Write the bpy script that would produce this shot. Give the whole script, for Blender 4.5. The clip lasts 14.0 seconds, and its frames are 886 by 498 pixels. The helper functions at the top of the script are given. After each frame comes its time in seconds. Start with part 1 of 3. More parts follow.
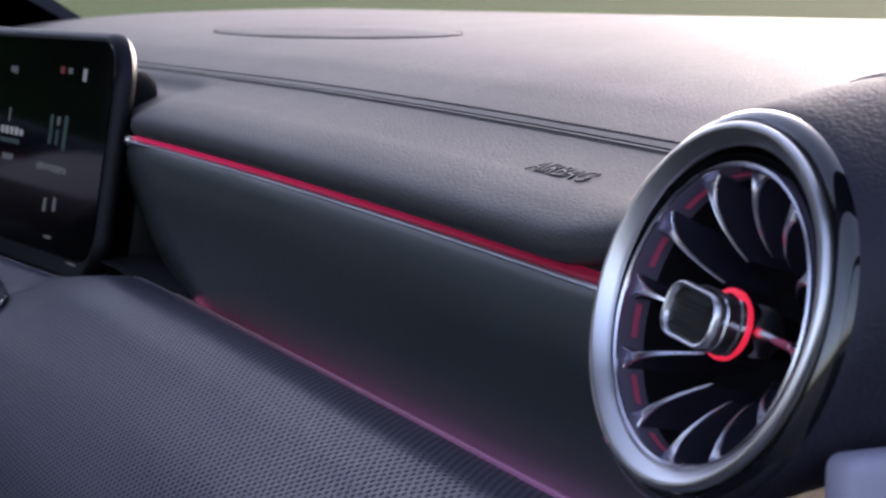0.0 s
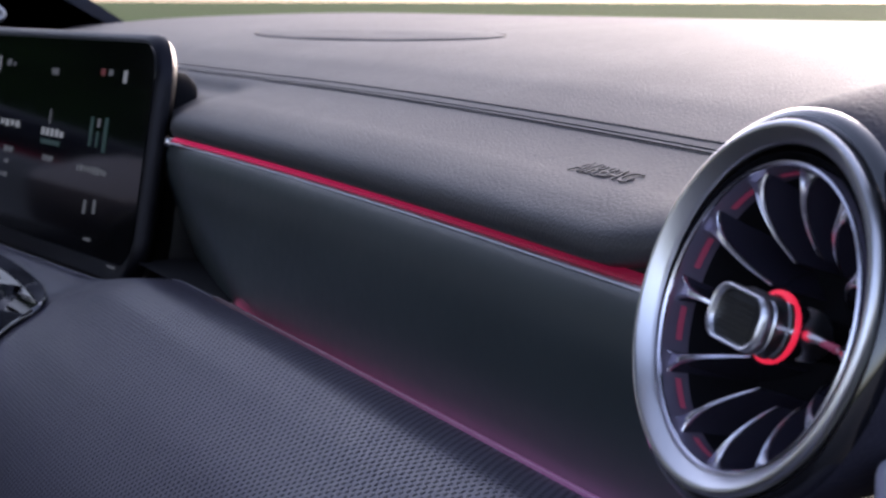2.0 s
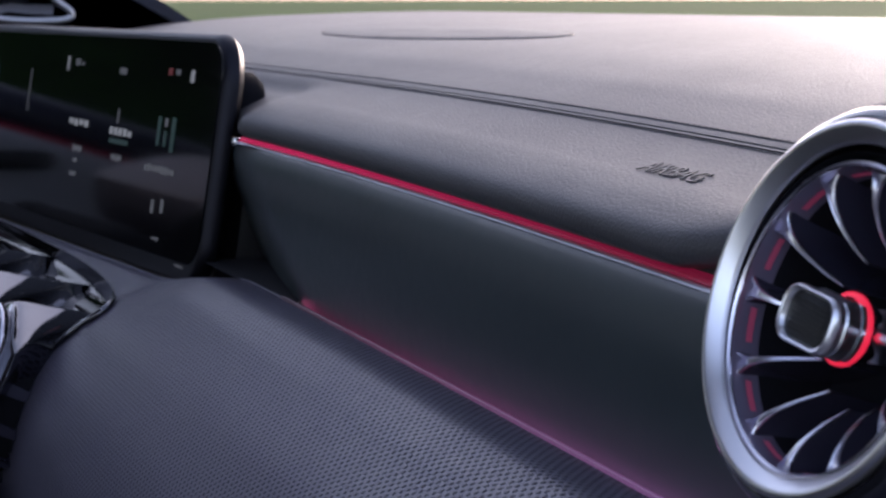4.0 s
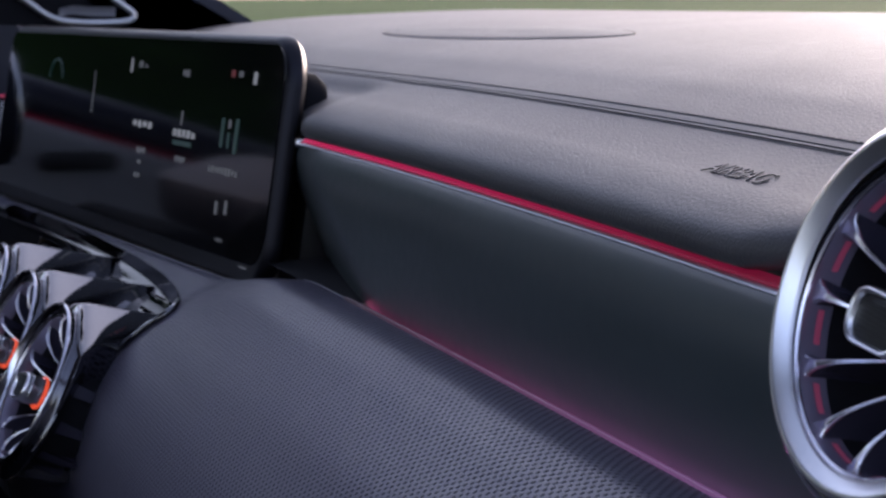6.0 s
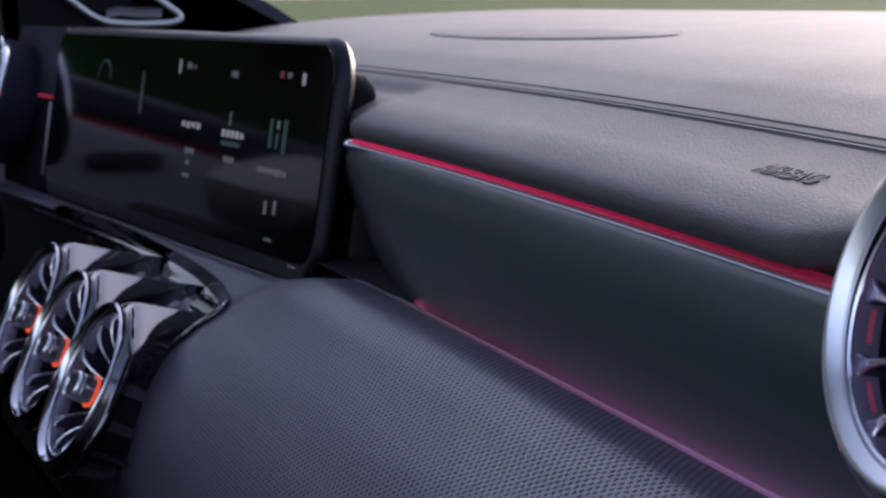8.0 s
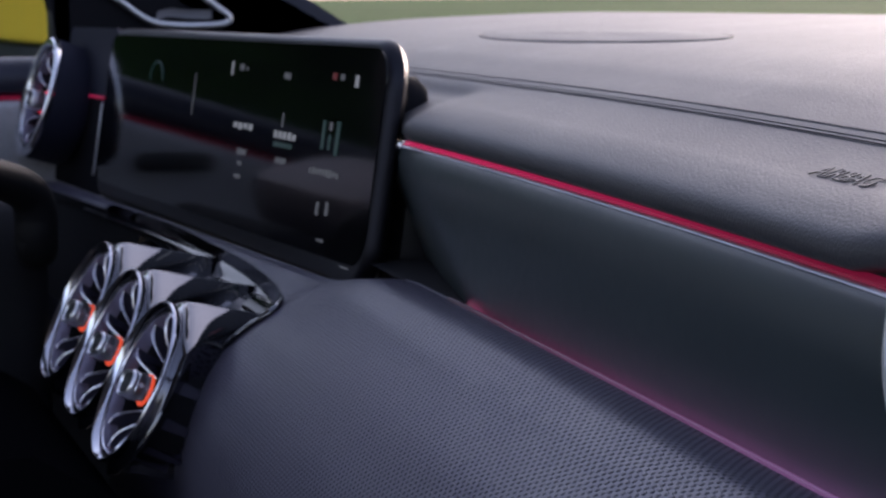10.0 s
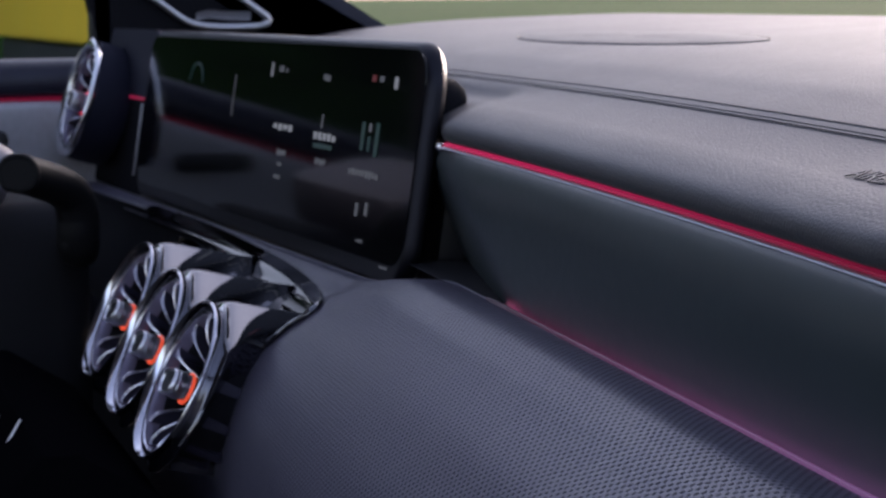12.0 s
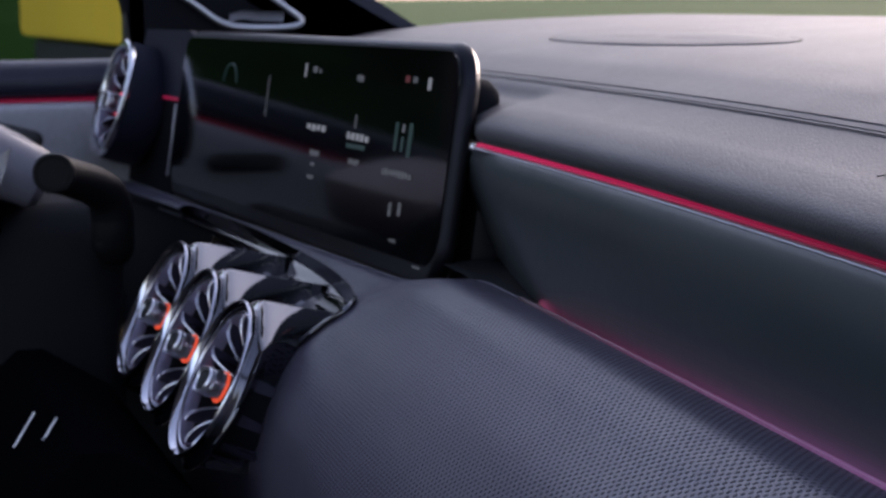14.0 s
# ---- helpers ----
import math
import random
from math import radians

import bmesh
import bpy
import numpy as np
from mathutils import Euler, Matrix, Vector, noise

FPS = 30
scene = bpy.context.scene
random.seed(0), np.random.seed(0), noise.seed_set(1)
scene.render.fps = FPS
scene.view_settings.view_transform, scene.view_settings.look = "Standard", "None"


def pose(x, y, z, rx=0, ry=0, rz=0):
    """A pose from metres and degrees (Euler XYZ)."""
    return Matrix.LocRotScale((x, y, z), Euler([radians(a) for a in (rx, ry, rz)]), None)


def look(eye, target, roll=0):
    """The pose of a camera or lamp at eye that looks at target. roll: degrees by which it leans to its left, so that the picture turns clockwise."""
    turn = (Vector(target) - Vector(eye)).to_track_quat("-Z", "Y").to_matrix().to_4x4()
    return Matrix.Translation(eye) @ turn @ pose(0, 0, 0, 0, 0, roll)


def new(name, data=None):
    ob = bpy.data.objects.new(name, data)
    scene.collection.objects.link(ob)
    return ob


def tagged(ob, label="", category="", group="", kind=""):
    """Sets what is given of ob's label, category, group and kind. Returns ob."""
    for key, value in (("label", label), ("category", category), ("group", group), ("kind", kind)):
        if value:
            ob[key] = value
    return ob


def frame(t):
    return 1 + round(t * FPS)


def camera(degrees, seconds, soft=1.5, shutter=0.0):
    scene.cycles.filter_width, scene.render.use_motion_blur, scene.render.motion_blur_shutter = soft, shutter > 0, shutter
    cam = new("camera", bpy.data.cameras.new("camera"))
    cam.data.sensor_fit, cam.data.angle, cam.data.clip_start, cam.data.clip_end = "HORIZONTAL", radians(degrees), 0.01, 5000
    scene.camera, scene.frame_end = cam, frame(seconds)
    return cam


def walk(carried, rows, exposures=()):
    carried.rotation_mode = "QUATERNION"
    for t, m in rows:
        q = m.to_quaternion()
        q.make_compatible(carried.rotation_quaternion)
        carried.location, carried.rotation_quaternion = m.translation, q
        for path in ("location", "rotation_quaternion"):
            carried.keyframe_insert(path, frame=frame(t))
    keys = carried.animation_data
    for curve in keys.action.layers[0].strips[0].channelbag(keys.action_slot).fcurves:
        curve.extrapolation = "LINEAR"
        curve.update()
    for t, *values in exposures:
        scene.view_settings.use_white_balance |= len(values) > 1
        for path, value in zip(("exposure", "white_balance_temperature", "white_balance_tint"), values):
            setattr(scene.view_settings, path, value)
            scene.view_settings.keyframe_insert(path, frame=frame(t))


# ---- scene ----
# A car's dashboard filmed from the open passenger door. x runs across the car, y towards its nose, z up from the road.
cam = camera(24.0, 14.0, soft=2.2)
cam.data.dof.use_dof = True
cam.data.dof.focus_distance = 0.71
cam.data.dof.aperture_fstop = 38.0
# seconds, eye x y z, yaw to the left, pitch, roll
PATH = [
    (0, -0.0000, -0.0000, 1.1000, 64.500, -7.000, -0.000),
    (0.5, -0.0042, 0.0029, 1.0991, 64.769, -6.975, 0.015),
    (1, -0.0069, 0.0042, 1.0980, 65.014, -6.889, 0.002),
    (1.5, -0.0069, 0.0047, 1.0976, 65.424, -6.848, 0.013),
    (2, -0.0088, 0.0047, 1.0970, 65.674, -6.805, 0.081),
    (2.5, -0.0102, 0.0056, 1.0969, 66.122, -6.823, 0.099),
    (3, -0.0108, 0.0064, 1.0967, 66.620, -6.806, 0.049),
    (3.5, -0.0114, 0.0065, 1.0968, 67.117, -6.824, -0.014),
    (4, -0.0118, 0.0059, 1.0974, 67.526, -6.861, -0.144),
    (6.5, -0.0110, 0.0032, 1.0999, 69.505, -6.970, -0.764),
    (7, -0.0104, 0.0020, 1.1004, 69.765, -6.997, -0.861),
    (7.5, -0.0080, -0.0002, 1.1009, 70.052, -6.992, -0.880),
    (8, -0.0059, -0.0024, 1.1009, 70.301, -6.966, -0.846),
    (10.5, 0.0005, -0.0121, 1.1017, 71.673, -6.890, -0.713),
    (11, 0.0028, -0.0139, 1.1018, 71.888, -6.876, -0.719),
    (11.5, 0.0052, -0.0147, 1.1025, 72.173, -6.881, -0.720),
    (12, 0.0072, -0.0148, 1.1030, 72.412, -6.889, -0.729),
    (12.5, 0.0090, -0.0161, 1.1028, 72.648, -6.867, -0.751),
    (13, 0.0104, -0.0169, 1.1029, 72.880, -6.867, -0.772),
    (13.5, 0.0118, -0.0175, 1.1031, 73.085, -6.860, -0.745),
    (14, 0.0128, -0.0182, 1.1035, 73.245, -6.868, -0.757),
]
walk(cam, [(t, pose(x, y, z, 0, 0, yaw) @ pose(0, 0, 0, 90 + pitch, 0, 0) @ pose(0, 0, 0, 0, 0, roll)) for t, x, y, z, yaw, pitch, roll in PATH],
     exposures=[(0, 1.41, 5950, 25), (14, 1.41, 5950, 25)])

# ---- light ----
SUN_YAW, SUN_UP = 38.0, 15.0
world = bpy.data.worlds.new("sky")
scene.world = world
world.use_nodes = True
wt = world.node_tree
sky = wt.nodes.new("ShaderNodeTexSky")
sky.sky_type = "NISHITA"
sky.sun_disc = False
sky.sun_elevation = radians(SUN_UP)
sky.sun_rotation = radians(-SUN_YAW)
sky.dust_density = 3.0
haze = wt.nodes.new("ShaderNodeHueSaturation")
haze.inputs["Saturation"].default_value = 0.7
wt.links.new(sky.outputs[0], haze.inputs["Color"])
wt.links.new(haze.outputs[0], wt.nodes["Background"].inputs[0])
wt.nodes["Background"].inputs[1].default_value = 0.15
sun_data = bpy.data.lights.new("sun", "SUN")
sun_data.energy, sun_data.angle, sun_data.color = 0.78, radians(36), (1.0, 0.87, 0.70)
sun = new("sun", sun_data)
sy, su = radians(SUN_YAW), radians(SUN_UP)
SUN_DIR = Vector((-math.sin(sy) * math.cos(su), math.cos(sy) * math.cos(su), math.sin(su)))
sun.matrix_world = look(SUN_DIR * 50, (0, 0, 0))


# ---- materials ----
def material(name, colour, rough=0.5, metal=0.0, spec=0.5, coat=0.0):
    m = bpy.data.materials.new(name)
    m.use_nodes = True
    b = m.node_tree.nodes["Principled BSDF"]
    b.inputs["Base Color"].default_value = (*colour, 1)
    b.inputs["Roughness"].default_value = rough
    b.inputs["Metallic"].default_value = metal
    b.inputs["Specular IOR Level"].default_value = spec
    b.inputs["Coat Weight"].default_value = coat
    return m, m.node_tree, b


def node(nt, kind, **values):
    n = nt.nodes.new(kind)
    for k, v in values.items():
        n.inputs[k].default_value = v
    return n


def vary(nt, b, colour, scale, amount, rough=None, rough_amount=0.1, detail=4.0):
    """Stains at one scale and grain at another in the colour, and the same in the gloss."""
    co = nt.nodes.new("ShaderNodeTexCoord")
    big = node(nt, "ShaderNodeTexNoise", Scale=scale, Detail=detail)
    fine = node(nt, "ShaderNodeTexNoise", Scale=scale * 14, Detail=3.0)
    for n in (big, fine):
        nt.links.new(co.outputs["Object"], n.inputs["Vector"])
    add = nt.nodes.new("ShaderNodeMath")
    add.operation = "ADD"
    nt.links.new(big.outputs[0], add.inputs[0])
    nt.links.new(fine.outputs[0], add.inputs[1])
    ramp = nt.nodes.new("ShaderNodeMapRange")
    ramp.inputs["From Min"].default_value, ramp.inputs["From Max"].default_value = 0.6, 1.4
    nt.links.new(add.outputs[0], ramp.inputs["Value"])
    mix = nt.nodes.new("ShaderNodeMix")
    mix.data_type = "RGBA"
    mix.inputs[6].default_value = (*[c * (1 - amount) for c in colour], 1)
    mix.inputs[7].default_value = (*[min(1, c * (1 + amount)) for c in colour], 1)
    nt.links.new(ramp.outputs[0], mix.inputs[0])
    nt.links.new(mix.outputs[2], b.inputs["Base Color"])
    if rough is not None:
        r = nt.nodes.new("ShaderNodeMapRange")
        r.inputs["From Min"].default_value, r.inputs["From Max"].default_value = 0.6, 1.4
        r.inputs["To Min"].default_value, r.inputs["To Max"].default_value = rough - rough_amount, rough + rough_amount
        nt.links.new(add.outputs[0], r.inputs["Value"])
        nt.links.new(r.outputs[0], b.inputs["Roughness"])
    return co


def leather(name, colour, rough, cell, depth):
    """Grained leather: rounded pebbles parted by fine creases, and a slower swell."""
    m, nt, b = material(name, colour, rough, spec=0.41)
    co = vary(nt, b, colour, 9.0, 0.18, rough, 0.06)
    vor = node(nt, "ShaderNodeTexVoronoi", Scale=1.0 / cell)
    vor.feature = "SMOOTH_F1"
    warp = node(nt, "ShaderNodeTexNoise", Scale=0.35 / cell, Detail=2.0)
    nt.links.new(co.outputs["Object"], warp.inputs["Vector"])
    off = nt.nodes.new("ShaderNodeVectorMath")
    off.operation = "MULTIPLY_ADD"
    off.inputs[1].default_value = (cell * 1.2,) * 3
    nt.links.new(warp.outputs["Color"], off.inputs[0])
    nt.links.new(co.outputs["Object"], off.inputs[2])
    nt.links.new(off.outputs[0], vor.inputs["Vector"])
    bump = node(nt, "ShaderNodeBump", Strength=depth, Distance=cell * 0.5)
    bump.invert = True
    nt.links.new(vor.outputs["Distance"], bump.inputs["Height"])
    nt.links.new(bump.outputs[0], b.inputs["Normal"])
    return m


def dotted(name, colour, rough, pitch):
    """Soft moulded skin with a lattice of small dimples, their shade painted in, laid out across and along the surface
    by its UVs in metres.
    """
    m, nt, b = material(name, colour, rough)
    vary(nt, b, colour, 7.0, 0.15, rough, 0.05)
    plain = b.inputs["Base Color"].links[0].from_socket
    uv = nt.nodes.new("ShaderNodeUVMap")
    rot = nt.nodes.new("ShaderNodeVectorRotate")
    rot.rotation_type = "Z_AXIS"
    rot.inputs["Angle"].default_value = radians(45)
    nt.links.new(uv.outputs[0], rot.inputs["Vector"])
    vor = node(nt, "ShaderNodeTexVoronoi", Scale=1.0 / pitch, Randomness=0.0)
    vor.voronoi_dimensions = "2D"
    nt.links.new(rot.outputs[0], vor.inputs["Vector"])
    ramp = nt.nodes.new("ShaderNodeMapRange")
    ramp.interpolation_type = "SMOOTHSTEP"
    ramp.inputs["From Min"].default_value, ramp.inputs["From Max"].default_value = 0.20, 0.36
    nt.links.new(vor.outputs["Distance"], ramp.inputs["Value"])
    # the shade inside each dimple is put in as darker colour and less specular
    dimple_shade = nt.nodes.new("ShaderNodeMix")
    dimple_shade.data_type = "RGBA"
    dimple_shade.inputs[6].default_value = (*[c * 0.45 for c in colour], 1)
    nt.links.new(ramp.outputs[0], dimple_shade.inputs[0])
    nt.links.new(plain, dimple_shade.inputs[7])
    nt.links.new(dimple_shade.outputs[2], b.inputs["Base Color"])
    gloss = nt.nodes.new("ShaderNodeMapRange")
    gloss.inputs["To Min"].default_value, gloss.inputs["To Max"].default_value = 0.12, 0.5
    nt.links.new(ramp.outputs[0], gloss.inputs["Value"])
    nt.links.new(gloss.outputs[0], b.inputs["Specular IOR Level"])
    bump = node(nt, "ShaderNodeBump", Strength=1.0, Distance=pitch * 0.4)
    nt.links.new(ramp.outputs[0], bump.inputs["Height"])
    nt.links.new(bump.outputs[0], b.inputs["Normal"])
    return m


def brushed(name, colour, rough, uneven=0.008):
    m, nt, b = material(name, colour, rough, metal=1.0)
    vary(nt, b, colour, 60.0, uneven, rough, uneven * 0.6)
    return m


def glow(name, colour, strength, base=(0.2, 0.02, 0.03)):
    m, nt, b = material(name, base, 0.4)
    b.inputs["Emission Color"].default_value = (*colour, 1)
    b.inputs["Emission Strength"].default_value = strength
    return m


LEATHER = leather("black grained leather", (0.064, 0.062, 0.068), 0.54, 0.0011, 0.35)
HOOD_LEATHER = leather("dark leather on the vent hood", (0.025, 0.024, 0.041), 0.58, 0.0013, 0.45)
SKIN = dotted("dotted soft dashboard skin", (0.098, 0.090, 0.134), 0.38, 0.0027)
TRIM = material("dark satin trim", (0.030, 0.041, 0.047), 0.36, spec=0.55)
vary(TRIM[1], TRIM[2], (0.030, 0.041, 0.047), 12.0, 0.15, 0.36, 0.05)
TRIM = TRIM[0]
SILVER = brushed("satin silver strip", (0.55, 0.55, 0.58), 0.45)
STRIP = brushed("dull silver strip", (0.62, 0.62, 0.66), 0.45)
ALU = brushed("satin aluminium", (0.82, 0.82, 0.85), 0.33)
CHROME = brushed("polished chrome", (0.86, 0.86, 0.9), 0.16)
BLACK = material("matt black plastic", (0.012, 0.012, 0.014), 0.5)
vary(BLACK[1], BLACK[2], (0.012, 0.012, 0.014), 20.0, 0.2, 0.5, 0.08)
BLACK = BLACK[0]
VANE = brushed("smoked chrome vane", (0.85, 0.83, 0.92), 0.26)
WALL = material("smoky translucent vent wall", (0.20, 0.18, 0.26), 0.2, metal=0.4)[0]
BLADE_SIDE = material("dark glossy blade side", (0.030, 0.028, 0.045), 0.25)[0]
BARREL = material("black lacquered barrel", (0.004, 0.004, 0.006), 0.03, spec=1.0, coat=1.0)
BARREL[2].inputs["Coat IOR"].default_value = 1.7
BARREL[2].inputs["Specular Tint"].default_value = (0.85, 0.84, 1.0, 1)
BARREL = BARREL[0]
VENT_BLACK = material("black lacquer on the vent", (0.005, 0.005, 0.008), 0.05, spec=1.0, coat=1.0)[0]
PANEL = material("black lacquered panel", (0.004, 0.004, 0.005), 0.05, spec=0.18)[0]
SATIN = brushed("satin chrome", (0.85, 0.85, 0.9), 0.3)
GREY = material("grey door trim", (0.5, 0.5, 0.55), 0.45)
vary(GREY[1], GREY[2], (0.5, 0.5, 0.55), 10.0, 0.12, 0.45, 0.06)
GREY = GREY[0]
LAVENDER = material("satin lavender-grey paint", (0.40, 0.39, 0.52), 0.4)[0]
NAVY = leather("dark blue-black padding", (0.015, 0.016, 0.033), 0.45, 0.0011, 0.3)
THREAD = material("grey thread", (0.4, 0.4, 0.44), 0.7)[0]
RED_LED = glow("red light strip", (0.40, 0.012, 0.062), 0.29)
PINK_LED = glow("pink light strip", (1.0, 0.27, 0.66), 4.0)


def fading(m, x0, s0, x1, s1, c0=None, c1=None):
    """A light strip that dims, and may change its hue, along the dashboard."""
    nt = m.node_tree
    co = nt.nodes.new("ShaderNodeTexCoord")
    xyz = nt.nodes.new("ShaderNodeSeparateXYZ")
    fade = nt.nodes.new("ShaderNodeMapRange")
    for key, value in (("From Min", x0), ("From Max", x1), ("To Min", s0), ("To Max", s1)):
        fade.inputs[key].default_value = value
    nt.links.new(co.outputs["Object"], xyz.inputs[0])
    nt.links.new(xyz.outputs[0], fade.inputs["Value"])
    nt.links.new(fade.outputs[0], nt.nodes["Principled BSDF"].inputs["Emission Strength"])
    if c0:
        along = nt.nodes.new("ShaderNodeMapRange")
        along.inputs["From Min"].default_value, along.inputs["From Max"].default_value = x0, x1
        nt.links.new(xyz.outputs[0], along.inputs["Value"])
        hue = nt.nodes.new("ShaderNodeMix")
        hue.data_type = "RGBA"
        hue.inputs[6].default_value, hue.inputs[7].default_value = (*c0, 1), (*c1, 1)
        nt.links.new(along.outputs[0], hue.inputs[0])
        nt.links.new(hue.outputs[2], nt.nodes["Principled BSDF"].inputs["Emission Color"])


fading(PINK_LED, -0.95, 0.5, -0.45, 1.6, (1.0, 0.14, 0.34), (0.82, 0.42, 0.84))
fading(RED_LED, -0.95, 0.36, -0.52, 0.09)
GUIDE = glow("dim mauve light guide", (0.62, 0.30, 0.62), 0.05, (0.03, 0.02, 0.03))
fading(GUIDE, -0.94, 0.002, -0.50, 0.058, (1.0, 0.14, 0.38), (0.88, 0.36, 0.92))
VENT_RED = glow("red accent ring", (0.75, 0.02, 0.05), 0.4)
VENT_DIM = glow("dim red slit", (0.5, 0.04, 0.13), 0.06, (0.25, 0.08, 0.12))
ICON = glow("pale display marks", (0.55, 0.6, 0.6), 0.10, (0.02, 0.02, 0.02))
ICON_DIM = glow("dim display marks", (0.3, 0.33, 0.34), 0.07, (0.02, 0.02, 0.02))
ICON_GREEN = glow("green display marks", (0.05, 0.4, 0.3), 0.016, (0.02, 0.02, 0.02))
ICON_RED = glow("red display marks", (0.5, 0.03, 0.03), 0.045, (0.02, 0.02, 0.02))
GRAPHITE = brushed("satin graphite frame", (0.024, 0.024, 0.030), 0.42)
GLASS = material("black display glass", (0.004, 0.004, 0.005), 0.08, spec=0.17)[0]
GRASS = material("grass", (0.050, 0.100, 0.028), 0.95, spec=0.03)
vary(GRASS[1], GRASS[2], (0.055, 0.095, 0.03), 0.6, 0.4)
GRASS = GRASS[0]
ASPHALT = material("grey asphalt", (0.09, 0.09, 0.095), 0.85, spec=0.2)
vary(ASPHALT[1], ASPHALT[2], (0.09, 0.09, 0.095), 1.5, 0.25)
ASPHALT = ASPHALT[0]
YELLOW = material("yellow paint", (0.75, 0.5, 0.03), 0.45)
vary(YELLOW[1], YELLOW[2], (0.75, 0.5, 0.03), 2.0, 0.08, 0.45, 0.05)
YELLOW = YELLOW[0]
LEAF = material("dark hedge leaves", (0.025, 0.06, 0.012), 0.85, spec=0.1)[0]
HUB_GREY = material("grey soft plastic", (0.16, 0.155, 0.19), 0.5)[0]
CAP_GREY = material("charcoal plastic", (0.004, 0.004, 0.005), 0.6, spec=0.18)[0]
VOID = material("dull black plastic", (0.011, 0.011, 0.014), 0.85, spec=0.05)[0]
PAD_DARK = material("dull navy padding", (0.015, 0.016, 0.031), 0.7, spec=0.15)[0]
PIT = material("black console plastic", (0.003, 0.003, 0.004), 0.9, spec=0.0)[0]
DULL = material("dull charcoal plastic", (0.013, 0.013, 0.016), 0.7, spec=0.15)[0]
DARK_CHROME = brushed("bright chrome lip", (0.62, 0.62, 0.68), 0.14)
VENT_ORANGE = glow("orange accent ring", (0.85, 0.10, 0.03), 0.3)
CARPET = material("black carpet", (0.015, 0.015, 0.017), 0.95)[0]
HEADLINER = material("headliner cloth", (0.22, 0.215, 0.23), 0.9)[0]


# ---- builders ----
def part(name, bm, mat, parent=None, label="", smooth=True):
    bmesh.ops.recalc_face_normals(bm, faces=bm.faces)
    me = bpy.data.meshes.new(name)
    bm.to_mesh(me)
    bm.free()
    me.materials.append(mat)
    if smooth:
        me.shade_smooth()
        me.set_sharp_from_angle(angle=radians(40))
    ob = new(name, me)
    if parent:
        ob.parent = parent
    if label:
        tagged(ob, label)
    return ob


def empty(name, m=None):
    ob = new(name)
    ob.empty_display_size = 0.02
    if m is not None:
        ob.matrix_world = m
    return ob


def grid(rows, close_u=False, close_v=False, cap=False):
    """A sheet through rows of points, each row as long as the next."""
    bm = bmesh.new()
    vs = [[bm.verts.new(p) for p in r] for r in rows]
    n, k = len(vs), len(vs[0])
    for i in range(n if close_u else n - 1):
        for j in range(k if close_v else k - 1):
            bm.faces.new((vs[i][j], vs[i][(j + 1) % k], vs[(i + 1) % n][(j + 1) % k], vs[(i + 1) % n][j]))
    if cap:
        for r in (vs[0], vs[-1]):
            if len(r) > 2:
                bm.faces.new(r)
    return bm


def lathe(profile, n=96):
    """Turns (radius, height) pairs round z; the profile is closed when its ends meet."""
    return grid([[(r * math.cos(2 * math.pi * i / n), r * math.sin(2 * math.pi * i / n), h) for r, h in profile] for i in range(n)], close_u=True)


def smooth_line(points, n):
    """Points along a Catmull-Rom curve through the given ones."""
    p = [Vector(q) for q in points]
    p = [2 * p[0] - p[1]] + p + [2 * p[-1] - p[-2]]
    out = []
    for i in range(n + 1):
        u = i / n * (len(p) - 3)
        k = min(int(u), len(p) - 4)
        u -= k
        a, b, c, d = p[k:k + 4]
        out.append(0.5 * (2 * b + (c - a) * u + (2 * a - 5 * b + 4 * c - d) * u * u + (3 * b - a - 3 * c + d) * u ** 3))
    return out


def tube(path, radius, n=12, squash=1.0, cap=True):
    """A pipe along a path; radius is a number or one for each point."""
    path = [Vector(p) for p in path]
    rows = []
    side = None
    for i, p in enumerate(path):
        d = (path[min(i + 1, len(path) - 1)] - path[max(i - 1, 0)]).normalized()
        if side is None:
            side = d.cross(Vector((0, 0, 1)))
            side = (side if side.length > 0.1 else d.cross(Vector((1, 0, 0)))).normalized()
        side = (side - d * side.dot(d)).normalized()
        up = d.cross(side)
        r = radius[i] if isinstance(radius, (list, tuple)) else radius
        rows.append([p + side * r * math.cos(a) + up * r * squash * math.sin(a) for a in (2 * math.pi * k / n for k in range(n))])
    return grid(rows, close_v=True, cap=cap)


def box(size, centre=(0, 0, 0), bevel=0.0, segments=2):
    bm = bmesh.new()
    bmesh.ops.create_cube(bm, size=1)
    for v in bm.verts:
        v.co = Vector((v.co.x * size[0] + centre[0], v.co.y * size[1] + centre[1], v.co.z * size[2] + centre[2]))
    if bevel:
        bmesh.ops.bevel(bm, geom=bm.edges[:], offset=bevel, segments=segments, affect="EDGES", profile=0.5)
    return bm


def outline(width, height, radius, n=8):
    """A rectangle with round corners, about the origin."""
    pts = []
    for cx, cy, a0 in ((1, 1, 0), (-1, 1, 90), (-1, -1, 180), (1, -1, 270)):
        for k in range(n + 1):
            a = radians(a0 + 90 * k / n)
            pts.append((cx * (width / 2 - radius) + radius * math.cos(a), cy * (height / 2 - radius) + radius * math.sin(a)))
    return pts


def slab(layers):
    """Closed body through (outline, height) layers."""
    return grid([[(x, y, h) for x, y in o] for o, h in layers], close_v=True, cap=True)


def with_uv(bm, us, vs):
    """UVs in metres for a sheet made by grid(): us by row, vs by column."""
    bm.verts.index_update()
    k = len(vs)
    layer = bm.loops.layers.uv.new("UVMap")
    for f in bm.faces:
        for l in f.loops:
            l[layer].uv = (us[l.vert.index // k], vs[l.vert.index % k])
    return bm


